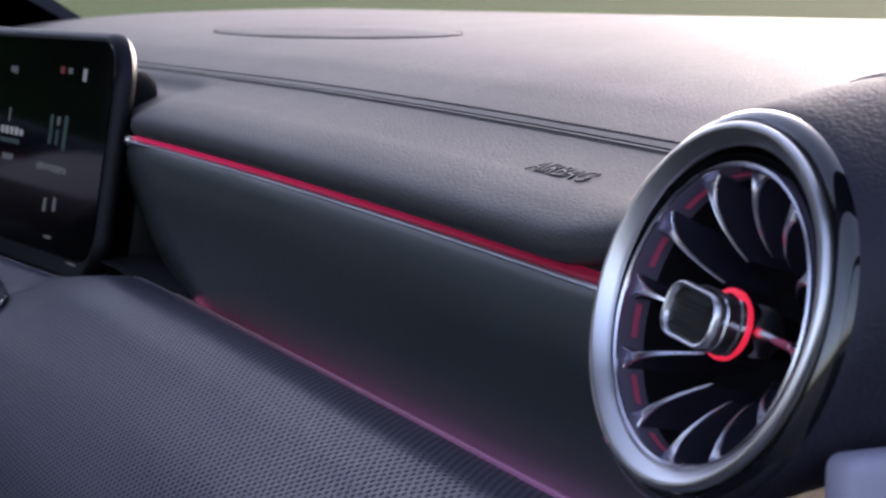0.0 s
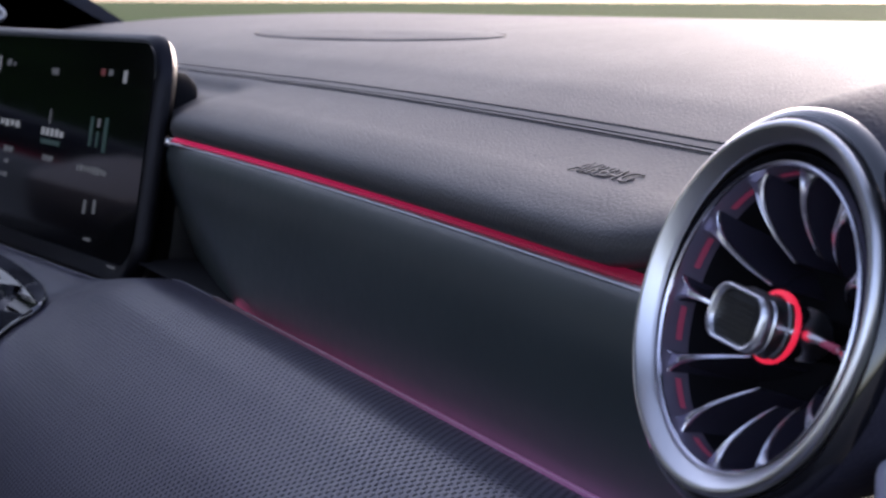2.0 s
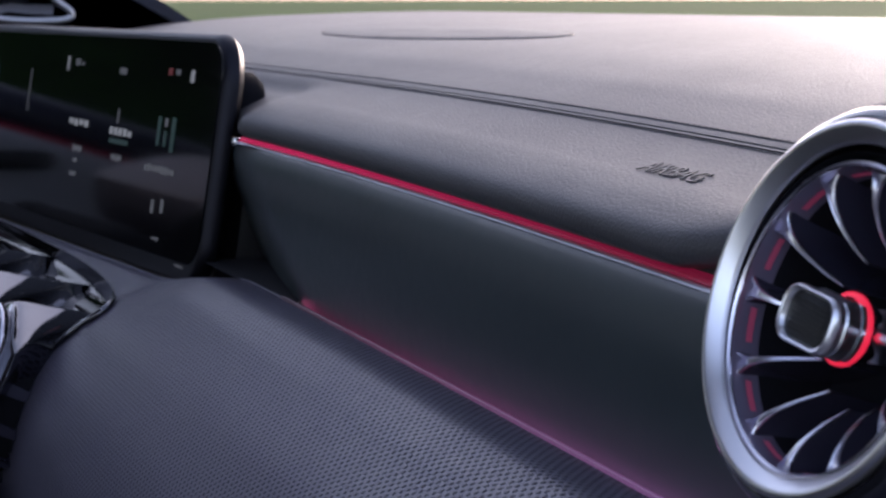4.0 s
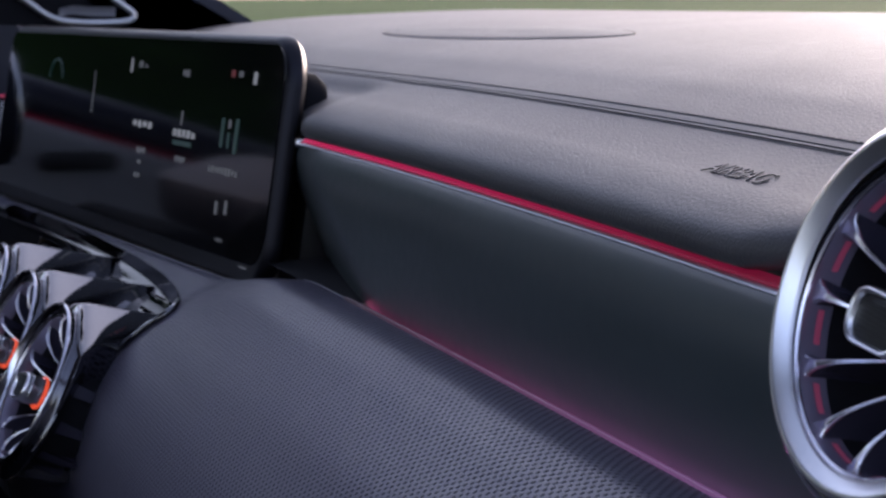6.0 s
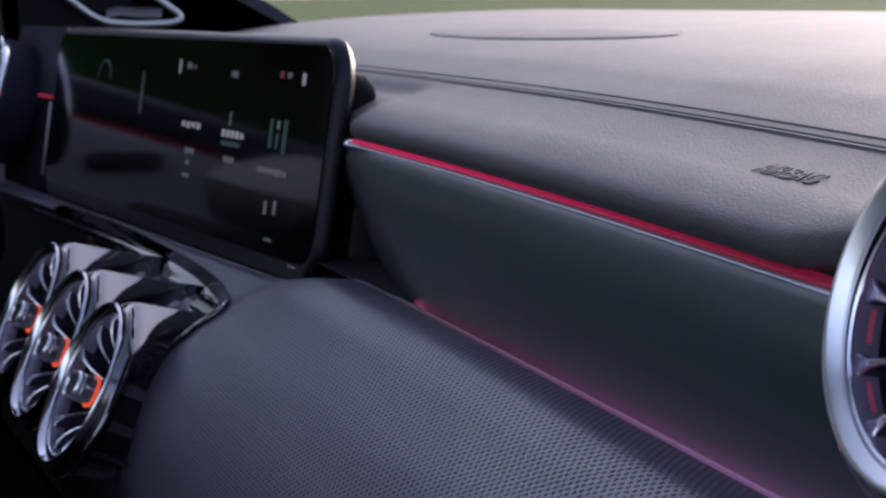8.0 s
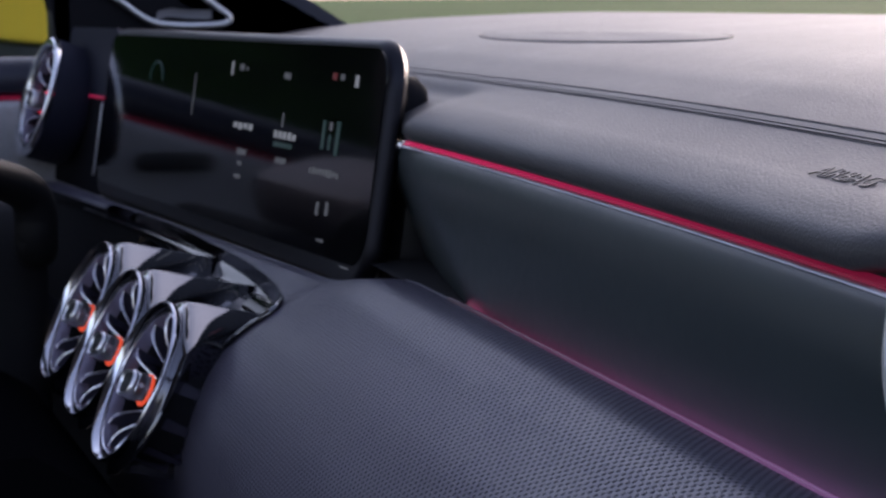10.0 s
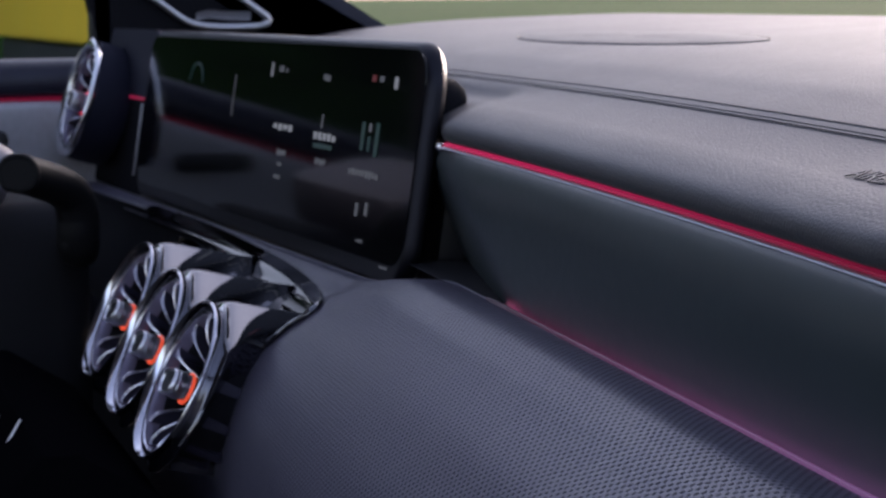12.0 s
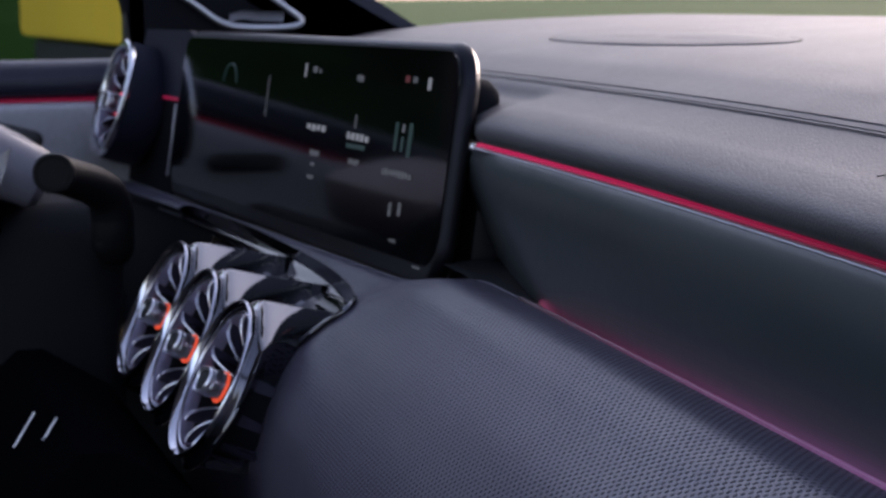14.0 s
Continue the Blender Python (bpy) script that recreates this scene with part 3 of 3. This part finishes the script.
# ---- air vents ----
def air_vent(radius, m, ring_width=0.15, ring_mat=ALU, label="", slits=False, accent=VENT_RED, drop=0.0):
    """A round turbine vent; its axis is local z, towards the cabin."""
    s = radius / 0.0447
    root = tagged(empty("air_vent", m), label, "air vent", "turbine air vents")
    R = radius
    w = radius * ring_width
    ring = [(R - w, -0.0018 * s), (R - w * 0.97, -0.0010 * s), (R - w * 0.90, -0.0004 * s), (R - w * 0.40, 0.0017 * s), (R - w * 0.32, 0.0020 * s), (R - w * 0.22, 0.0020 * s), (R - w * 0.06, 0.0015 * s), (R - w * 0.01, 0.0011 * s), (R, 0.0006 * s), (R, -0.0010 * s), (R * 0.98, -0.0030 * s), (R - w * 0.9, -0.0032 * s), (R - w, -0.0018 * s)]
    part("outer_ring", lathe(ring), ring_mat, root, "satin metal ring")
    Ri = R - w - 0.0017 * s
    inner = [part("gap_ring", lathe([(R - w * 0.93, -0.0026 * s), (R - w + 0.0001, -0.0018 * s), (R - w - 0.0001, -0.0022 * s), (R - w - 0.0001, -0.0070 * s), (Ri - 0.0004 * s, -0.0080 * s), (Ri - 0.0004 * s, -0.012 * s)]), VOID, root)]
    inner.append(part("inner_ring", lathe([(Ri, -0.008 * s), (Ri, -0.0024 * s), (Ri - 0.0004 * s, -0.0018 * s), (Ri - 0.0012 * s, -0.0020 * s), (Ri - 0.0018 * s, -0.0045 * s), (Ri - 0.0023 * s, -0.0095 * s)]), WALL, root, "smoky satin inner ring"))
    inner.append(part("inner_edge", lathe([(Ri, -0.0032 * s), (Ri - 0.0002 * s, -0.0016 * s), (Ri - 0.0008 * s, -0.0012 * s), (Ri - 0.0013 * s, -0.0018 * s), (Ri - 0.0012 * s, -0.0032 * s), (Ri, -0.0032 * s)]), VANE, root, "thin bright edge"))
    inner.append(part("duct", lathe([(Ri - 0.0023 * s, -0.0095 * s), (Ri - 0.003 * s, -0.018 * s), (Ri - 0.005 * s, -0.030 * s), (0.02 * s, -0.036 * s), (0.0001, -0.037 * s)], 64), VOID, root, "black duct"))
    for ob in inner:
        ob.location = (0, drop, 0)
    rim = Ri - 0.0014 * s
    rows = []
    for i in range(21):
        u = i / 20
        r = rim + (0.0180 * s - rim) * u
        a = 0.06 * u ** 1.2
        t = (0.0060 * (1 - u) ** 8 + 0.0010 * (1 - u) + 0.0009) * s
        dip = min(0.25 * t, 0.0012 * s)
        c, sn = math.cos(a), math.sin(a)
        front = (-0.0036 - 0.0122 * u ** 2.0) * s
        back = -0.033 * s
        rows.append([(r * c - d * sn, r * sn + d * c, h) for d, h in ((t * 0.5, front - 0.0010 * s), (t * 0.46, front - 0.0002 * s), (t * 0.38, front), (t * 0.24, front - dip), (-t * 0.24, front - dip), (-t * 0.38, front), (-t * 0.46, front - 0.0002 * s), (-t * 0.5, front - 0.0010 * s), (-t * 0.25, back), (t * 0.25, back))])
    blade = part("vane", grid(rows, close_v=True, cap=True), VANE, root, "thin black vane with bright chrome edge")
    blade.data.materials.append(BLADE_SIDE)
    for f in blade.data.polygons:
        f.material_index = 1 if f.index >= 200 or f.index % 10 in (7, 8, 9) else 0
    rs = Ri - 0.0022 * s
    slit = None if not slits else part("light_slit", grid([[(rs * math.cos(a), rs * math.sin(a), h * s) for a in (0.14 + 0.027 * k for k in range(10))] for h in (-0.0056, -0.0065, -0.0074)]), VENT_DIM, root, "soft red light in the rim")
    PHASE = 2
    blade.matrix_local = pose(0, drop * 1.4, 0, 0, 0, PHASE)
    if slit:
        slit.matrix_local = pose(0, drop, 0, 0, 0, PHASE)
    for k in range(1, 12):
        for src, tag in ((blade, "thin black vane with bright chrome edge"), (slit, "soft red light in the rim")):
            if src is None:
                continue
            ob = new(src.name.split(".")[0], src.data)
            ob.parent = root
            tagged(ob, tag)
            ob.matrix_local = pose(0, drop * 1.4 if src is blade else drop, 0, 0, 0, 30 * k + PHASE)
    part("hub", lathe([(0.0001, -0.0060 * s), (0.0086 * s, -0.0062 * s), (0.0080 * s, -0.0075 * s), (0.0065 * s, -0.0125 * s), (0.0055 * s, -0.0155 * s), (0.0050 * s, -0.025 * s), (0.0001, -0.034 * s)], 64), VOID, root, "black round hub").location = (0.0034 * s, -0.0026 * s, 0)
    part("accent_ring", lathe([(0.0074 * s, -0.0046 * s), (0.0085 * s, -0.0051 * s), (0.0088 * s, -0.0055 * s), (0.0087 * s, -0.0066 * s), (0.0082 * s, -0.0072 * s), (0.0074 * s, -0.0076 * s)], 64), accent, root, "glowing ring round the hub").location = (0.0034 * s, -0.0026 * s, 0)
    bar = part("hub_bar", tube(smooth_line([(0.0070 * s, -0.0020 * s, -0.0125 * s), (0.0105 * s, -0.0016 * s, -0.0105 * s), (0.0146 * s, -0.0014 * s, -0.0085 * s), (0.0214 * s, -0.0012 * s, -0.0086 * s), (rim * 0.97, -0.0016 * s, -0.0085 * s)], 24), [(0.0056 * (1 - i / 24) ** 3.2 + 0.0008) * s for i in range(25)], 16), SATIN, root, "tapered chrome bar")
    part("bar_tip", tube([(0.0180 * s, -0.0013 * s, -0.0085 * s), (0.025 * s, -0.0013 * s, -0.0085 * s)], [0.0009 * s, 0.0010 * s]), VENT_DIM, bar, "red tip")
    base = outline(0.0222, 0.0138, 0.0054)
    o = lambda k: [(x * s * k, y * s * k) for x, y in base]
    circ = lambda r: [(r * s * math.cos(math.atan2(y, x)), r * s * math.sin(math.atan2(y, x))) for x, y in base]
    knob = part("knob", slab([(circ(0.0080), -0.0054 * s), (circ(0.0087), -0.0050 * s), (circ(0.0089), -0.0036 * s), (circ(0.0084), -0.0033 * s), (circ(0.0084), -0.0029 * s), (circ(0.0091), -0.0026 * s), (circ(0.0093), -0.0008 * s), (o(0.95), 0.0010 * s), (o(0.97), 0.0020 * s), (o(0.94), 0.0024 * s), (o(0.99), 0.0030 * s), (o(1.0), 0.0040 * s), (o(0.995), 0.0050 * s), (o(0.965), 0.0058 * s), (o(0.92), 0.0061 * s), (o(0.86), 0.0058 * s), (o(0.81), 0.0046 * s)]), SATIN, root, "satin chrome knob")
    knob.location = (0.0034 * s, -0.0026 * s, 0)
    part("knob_face", slab([(o(0.805), 0.003 * s), (o(0.805), 0.0047 * s), (o(0.76), 0.0050 * s)]), BLACK, knob, "black ribbed knob face")
    rib = box((0.0135 * s, 0.0005 * s, 0.0004 * s), (0, 0, 0.0051 * s))
    rib = part("rib", rib, BLACK, knob, smooth=False)
    rib.location = (0, -0.0036 * s, 0)
    for k in range(1, 7):
        ob = new("rib", rib.data)
        ob.parent = knob
        ob.location = (0, (k - 3) * 0.0012 * s, 0)
    return root


def facing(x, y, z, up, out=0.0, spin=0.0):
    """A pose whose z looks to the rear, tilted up and turned to the passenger's door."""
    return pose(x, y, z, 0, 0, out) @ pose(0, 0, 0, 90 - up, 0, 0) @ pose(0, 0, 0, 0, 0, spin)


right_pose = facing(-0.4194, 0.2692, 1.0258, 16.4, 2.2, -8)
right = air_vent(0.0453, right_pose, 0.122, label="large round turbine vent with satin aluminium ring and chrome knob", slits=True, drop=-0.0020)
part("barrel", lathe([(0.0432, -0.0030), (0.0454, -0.0030), (0.0456, -0.0012), (0.0465, -0.0007), (0.0480, -0.0015), (0.0492, -0.0032), (0.0496, -0.0048), (0.0485, -0.0060)]), VENT_BLACK, right, "glossy black barrel")
hood = tagged(empty("vent_hood", right_pose), "dark leather hood wrapped round the vent with a stitched seam", "dashboard trim")
HOOD = ((0.0042, 0.0480), (0.0044, 0.0489), (0.0052, 0.0498), (0.010, 0.0507), (0.024, 0.0516), (0.033, 0.0518), (0.0435, 0.0520), (0.055, 0.0522), (0.08, 0.053), (0.13, 0.054), (0.2, 0.054))
lift = Matrix.Rotation(radians(8), 3, "Z") @ Vector((0, 0.45, 0))
curve = smooth_line([(d, r, 0) for d, r in HOOD], 45)
part("cover", grid([[Vector((p.y * math.cos(a), p.y * math.sin(a), -p.x)) + lift * (p.x - 0.0046) for a in (2 * math.pi * i / 96 for i in range(96))] for p in curve], close_v=True), HOOD_LEATHER, hood, "dark grained leather")
stitch = None
for depth in (0.0395, 0.0455):
    r = min(curve, key=lambda p: abs(p.x - depth)).y + 0.0001
    for k in range(60):
        a = radians(104 + 3.0 * (k - 30))
        if stitch is None:
            stitch = part("stitch", tube([(-0.00115, 0, 0), (-0.0006, 0, 0.00035), (0.0006, 0, 0.00035), (0.00115, 0, 0)], 0.00032, 6), THREAD, hood, "grey stitch")
            ob = stitch
        else:
            ob = new("stitch", stitch.data)
            ob.parent = hood
            tagged(ob, "grey stitch")
        at = Vector((r * math.cos(a), r * math.sin(a), -depth)) + lift * (depth - 0.0046)
        ob.matrix_local = pose(*at, 0, 0, math.degrees(a) - 90) @ pose(0, 0, 0, -90, 0, 0)

UP = 27.0
centre_vents = []
for x, y, z in ((-1.12, 0.187, 0.895), (-1.22, 0.187, 0.9008), (-1.32, 0.187, 0.9063)):
    v = air_vent(0.0472, facing(x, y, z, UP, 3, 10), 0.075, DARK_CHROME, "round turbine vent with thin dark chrome ring in the centre console", accent=VENT_ORANGE)
    centre_vents.append((v, Vector((x, y, z))))

left = air_vent(0.0545, facing(-1.87, 0.2392, 1.0180, 18, 4), 0.16, CHROME, "shallow round turbine vent with chrome ring beside the driver's door")
part("barrel", lathe([(0.0510, -0.003), (0.0535, -0.003), (0.0542, -0.008), (0.0542, -0.022), (0.0535, -0.034), (0.050, -0.038)]), PAD_DARK, left, "black barrel")

# the glossy panel that the three vents grow out of
# depth and swell of the barrels
CREST = smooth_line([(0.0, -0.0020, 0.0), (0.0018, 0.0014, 0), (0.0045, 0.0028, 0), (0.010, 0.0034, 0), (0.024, 0.0036, 0), (0.040, 0.0038, 0), (0.054, 0.0042, 0), (0.068, 0.0050, 0)], 36)
for v, c in centre_vents:
    m = v.matrix_basis
    inv = m.inverted()
    rows = []
    for p in CREST:
        ring = []
        # a flat runs from the ridge down the passenger's side and tapers towards the back
        flat = radians(3 + 62 * max(0.0, 1 - p.x / 0.054) ** 1.3)
        face = radians(25 + 220 * p.x)
        for a in (2 * math.pi * i / 360 for i in range(360)):
            r = 0.0472 + p.y
            if 0 < a < math.pi:
                r *= 1 + (math.cos(face) / math.cos(min(a, flat) - face) - 1) * 0.9 * step(0.0005, 0.004, p.x)
            if flat <= a < math.pi:
                # below the flat the side is undercut
                r *= 1 - 0.34 * math.sin(math.pi * (a - flat) / (math.pi - flat)) ** 0.8 * step(0.002, 0.014, p.x)
            ring.append(inv @ (c + m.to_3x3() @ Vector((0, 0, -0.0045)) + Vector((r * math.sin(a), 0, 0)) + Vector((0, math.sin(radians(UP)), math.cos(radians(UP)))) * r * math.cos(a) + Vector((0, p.x, -0.24 * p.x))))
        rows.append(ring)
    part("barrel", grid(rows, close_v=True), BARREL, v, "glossy black flared barrel")

rows = []
below = [p for p in skin_line if p.y > 0.80 and p.x < -0.0155]
below = below[:max(range(len(below)), key=lambda k: -below[k].x) + 1]
TOP_OFF, LOW_OFF, N = -0.0168, -0.1190, 90
for i in range(N + 1):
    off = TOP_OFF + (LOW_OFF - TOP_OFF) * i / N
    z = float(np.interp(-off, [-p.x for p in below], [p.y for p in below]))
    tip = panel_edge(off)
    row = []
    for j in range(61):
        # close to the edge the columns crowd together
        x = tip + (-1.63 - tip) * (j / 60) ** 2.2
        top = float(np.interp(x, [e[1] for e in EDGE[:CORNER + 1]], [e[0] for e in EDGE[:CORNER + 1]]))
        near = min(tip - x, max(0.0, top - off) + 0.4 * (tip - x))
        deep = 0.008 * step(0.001, 0.022, near) * (1 - step(-0.070, -0.100, off)) - 0.0012 * step(0.0, 0.0008, near) * (1 - step(0.002, 0.006, near))
        row.append(Vector(skin_place(x, off, z)) + Vector((0, 0.35, -0.93)) * deep)
    rows.append(row)
panel = tagged(part("vent_panel", grid(rows), PANEL), "glossy black panel round the three centre vents", "trim panel", kind="structure")
rim = [Vector(skin_place(x, o, float(np.interp(-o, [-p.x for p in below], [p.y for p in below])))) + Vector((0.001, -0.001, 0.0012)) for o, x in EDGE if -0.119 < o < -0.062]
part("lip", tube(rim, 0.0019, 10), BARREL, panel, "rounded glossy lip")

# ---- the wide display ----
SCREEN = pose(-1.0885, 0.318, 1.0095, 0, 0, 3.5) @ pose(0, 0, 0, 81, 0, 0)
screen = tagged(empty("display_screen", SCREEN), "wide black glass display in a rounded frame, showing menu icons", "display")
W, H, CX = 0.660, 0.142, -0.330
shift = lambda pts: [(x + CX, y) for x, y in pts]
LAYERS = ((0.024, 0.016, -0.016), (0.006, 0.025, -0.0125), (0.0, 0.028, -0.009), (0.0, 0.028, -0.006), (0.003, 0.0265, -0.0025), (0.007, 0.0245, -0.0004), (0.010, 0.023, 0.0), (0.014, 0.021, 0.0))
part("housing", slab([(shift(outline(W - d, H - d, r)), h) for d, r, h in LAYERS]), GRAPHITE, screen, "dark satin rounded frame")
pane = [(x + CX, y + 0.0040) for x, y in outline(W - 0.007, H - 0.020, 0.019)]
part("glass", slab([(pane, -0.001), (pane, 0.0006)]), GLASS, screen, "glossy black glass", smooth=False)
# runs of small lit marks: material, x, y, width, height, pieces
UPPER_MARKS = ((ICON, -0.2959, 0.0466, 0.0037, 0.0094, 1), (ICON_DIM, -0.2741, 0.0477, 0.0105, 0.0048, 2), (ICON_DIM, -0.2621, 0.0471, 0.0045, 0.0028, 2), (ICON_DIM, -0.1752, 0.0445, 0.0140, 0.0049, 3), (ICON_RED, -0.0863, 0.0471, 0.0071, 0.0040, 1), (ICON_DIM, -0.0727, 0.0470, 0.0081, 0.0039, 2), (ICON, -0.0480, 0.0455, 0.0058, 0.0070, 1), (ICON, -0.2560, 0.0090, 0.0450, 0.0050, 4), (ICON, -0.1660, 0.0078, 0.0460, 0.0048, 5), (ICON_DIM, -0.1736, 0.0172, 0.0023, 0.0087, 1), (ICON_DIM, -0.2524, -0.0076, 0.0211, 0.0043, 4))
LOWER_MARKS = ((ICON_DIM, -0.2537, -0.0154, 0.0105, 0.0028, 2), (ICON_DIM, -0.2552, -0.0239, 0.0151, 0.0029, 3), (ICON_GREEN, -0.1679, 0.0017, 0.0373, 0.0029, 1), (ICON_DIM, -0.1680, -0.0082, 0.0217, 0.0044, 4), (ICON_GREEN, -0.0940, 0.0125, 0.0050, 0.0170, 1), (ICON_GREEN, -0.0690, 0.0115, 0.0060, 0.0200, 1), (ICON_DIM, -0.0820, 0.0180, 0.0045, 0.0050, 1), (ICON_GREEN, -0.0820, 0.0085, 0.0040, 0.0090, 1), (ICON_DIM, -0.0850, -0.0094, 0.0540, 0.0044, 9), (ICON_DIM, -0.0885, -0.0308, 0.0047, 0.0079, 1), (ICON_DIM, -0.0718, -0.0294, 0.0048, 0.0079, 1), (ICON_DIM, -0.0770, -0.0484, 0.0129, 0.0019, 3), (ICON_DIM, -0.3849, 0.0255, 0.0013, 0.0296, 1), (ICON_DIM, -0.0306, -0.0591, 0.0131, 0.0012, 1))
rng = random.Random(3)
for mat, x, y, w, h, n in UPPER_MARKS + LOWER_MARKS:
    for k in range(n):
        wide = w / n
        tall = h * (rng.uniform(0.7, 1.0) if n > 1 else 1.0)
        part("icon", box((wide * (0.72 if n > 1 else 1.0), tall, 0.0003), (x - w / 2 + wide * (k + 0.5), y + (h - tall) * rng.uniform(-0.4, 0.4), 0.0009)), mat, screen, "lit mark on the display", smooth=False)
arc = [(-0.4959 + 0.019 * math.cos(a), 0.0321 + 0.014 * math.sin(a), 0.0009) for a in (math.pi * i / 20 for i in range(21))]
part("icon", tube(arc, 0.0006, 6), ICON_GREEN, screen, "lit arc on the display")
bracket = part("bracket", slab([(outline(0.026, 0.026, 0.010), -0.034), (outline(0.034, 0.034, 0.013), -0.028), (outline(0.034, 0.034, 0.012), -0.020), (outline(0.02, 0.02, 0.008), -0.016)]), VOID, screen, "black bracket behind the frame")
bracket.location = (-0.0275, 0.035, 0.004)
part("mount", box((0.62, 0.10, 0.05), (-0.34, -0.02, -0.055), 0.01), BLACK, screen)
fascia = part("fascia", slab([([(x - 0.745, y - 0.029) for x, y in outline(0.185, 0.082, 0.006)], h) for h in (-0.03, -0.004)]), VOID, screen, "black fascia between display and vent")
part("fascia_pad", slab([([(x - 0.745, y + 0.0415) for x, y in outline(0.185, 0.058, 0.010)], h) for h in (-0.03, -0.003)]), PAD_DARK, screen, "dark padding above the fascia")
part("light_strip", box((0.105, 0.0026, 0.0014), (-0.731, 0.0112, -0.0036), 0.0005), RED_LED, fascia, "glowing red light line")
part("edge", box((0.0030, 0.062, 0.0016), (-0.683, -0.024, -0.0036), 0.0006), SILVER, fascia, "thin silver edge")
clip = tagged(part("strip_end", box((0.006, 0.006, 0.0045), (-1.058, 0.3228, 1.0232), 0.0015), CHROME), "small bright end piece of the light strip", "trim clip")

# ---- steering column and wheel ----
wheel_pose = pose(-1.60, 0.053, 0.998, 65, 0, 0)
steering = tagged(empty("steering_wheel", wheel_pose), "steering wheel with grey hub cover and black leather rim", "steering wheel")
part("rim", grid([[((0.178 + 0.015 * math.cos(b)) * math.cos(a), (0.178 + 0.015 * math.cos(b)) * math.sin(a), 0.017 * math.sin(b) + 0.075) for b in (2 * math.pi * j / 16 for j in range(16))] for a in (2 * math.pi * i / 72 for i in range(72))], close_u=True, close_v=True), HOOD_LEATHER, steering, "black leather rim")
part("hub", slab([(outline(0.22, 0.036, 0.015), -0.088), (outline(0.255, 0.044, 0.021), -0.080), (outline(0.27, 0.049, 0.024), -0.03), (outline(0.25, 0.044, 0.021), 0.0), (outline(0.2, 0.036, 0.016), 0.012)]), HUB_GREY, steering, "smooth grey hub cover").location = (0, 0.016, 0)
part("hub_base", box((0.20, 0.10, 0.07), (0, -0.06, -0.04), 0.02, 3), VOID, steering, "black lower hub")
for a in (0, 180, 270):
    sp = part("spoke", box((0.10, 0.035, 0.015), (0.145, 0, 0.01), 0.006, 3), SILVER, steering, "satin silver spoke")
    sp.matrix_local = pose(0, 0, 0, 0, 0, a)
part("column_cover", box((0.25, 0.18, 0.19), (-0.025, 0, 0), 0.025, 4), DULL, steering, "dark column cover").matrix_world = pose(-1.625, 0.11, 0.862)
part("column", tube([(0, -0.06, -0.08), (0, -0.09, -0.3)], 0.032, 24), VOID, steering)

plate = part("spoke_trim", prism([(0.1125, 1.0040), (0.1060, 0.9995), (0.1010, 0.9980), (0.1005, 0.9790), (0.1040, 0.9780), (0.1085, 0.9895)], -1.466, -1.461), CHROME, steering, "bright chrome spoke trim", smooth=False)
plate.matrix_parent_inverse = wheel_pose.inverted()

stalk = tagged(empty("gear_stalk"), "black column stalk with a flat oval end", "control stalk")
path = smooth_line([(-1.378, 0.1335, 0.9914), (-1.392, 0.1480, 0.9860), (-1.404, 0.1620, 0.9798), (-1.413, 0.1715, 0.9720), (-1.418, 0.1755, 0.9585), (-1.420, 0.1756, 0.9440), (-1.432, 0.1772, 0.9350), (-1.52, 0.189, 0.925)], 42)
part("arm", tube(path, [0.0128 + 0.0018 * min(1, i / 24) for i in range(43)], 24), CAP_GREY, stalk, "bent black arm")
cap = part("end_cap", slab([(outline(0.026, 0.0245, 0.0115), -0.006), (outline(0.0285, 0.0265, 0.0125), -0.002), (outline(0.0285, 0.0265, 0.0125), 0.0015), (outline(0.0265, 0.0245, 0.0115), 0.0032), (outline(0.0225, 0.0205, 0.0095), 0.0036), (outline(0.0215, 0.0195, 0.009), 0.0030)]), CAP_GREY, stalk, "flat charcoal end cap")
cap.matrix_world = look((-1.376, 0.1325, 0.9918), (-1.62, 0.215, 0.955))

console = tagged(empty("centre_console"), "black centre console below the vents", "console", kind="structure")
part("body", grid([[(x, y, z) for y, z in ((0.03, 0.60), (0.055, 0.79), (0.085, 0.8475), (0.1075, 0.868), (0.125, 0.868), (0.17, 0.84), (0.2, 0.6))] for x in (-1.42, -1.41, -1.08, -1.07)], close_v=True, cap=True), PIT, console)
switch = tagged(empty("console_switch", pose(-1.18, 0.0945, 0.8585, 0, 0, 0)), "black console switch with two thin silver edges", "switch")
LINES = (((-0.02, -0.0099, -0.0115), (-0.02, 0.0029, 0.0085)), ((0.02, -0.0042, -0.0127), (0.02, 0.0109, 0.0122)))
part("body", grid([[(x, y + dy, z - dy) for x, y, z in line] for dy in (0.001, 0.014) for line in (LINES if dy < 0.01 else LINES[::-1])], close_u=True), PIT, switch)
for a, b in LINES:
    part("edge", tube([a, b], 0.0009, 8), STRIP, switch, "thin silver edge")
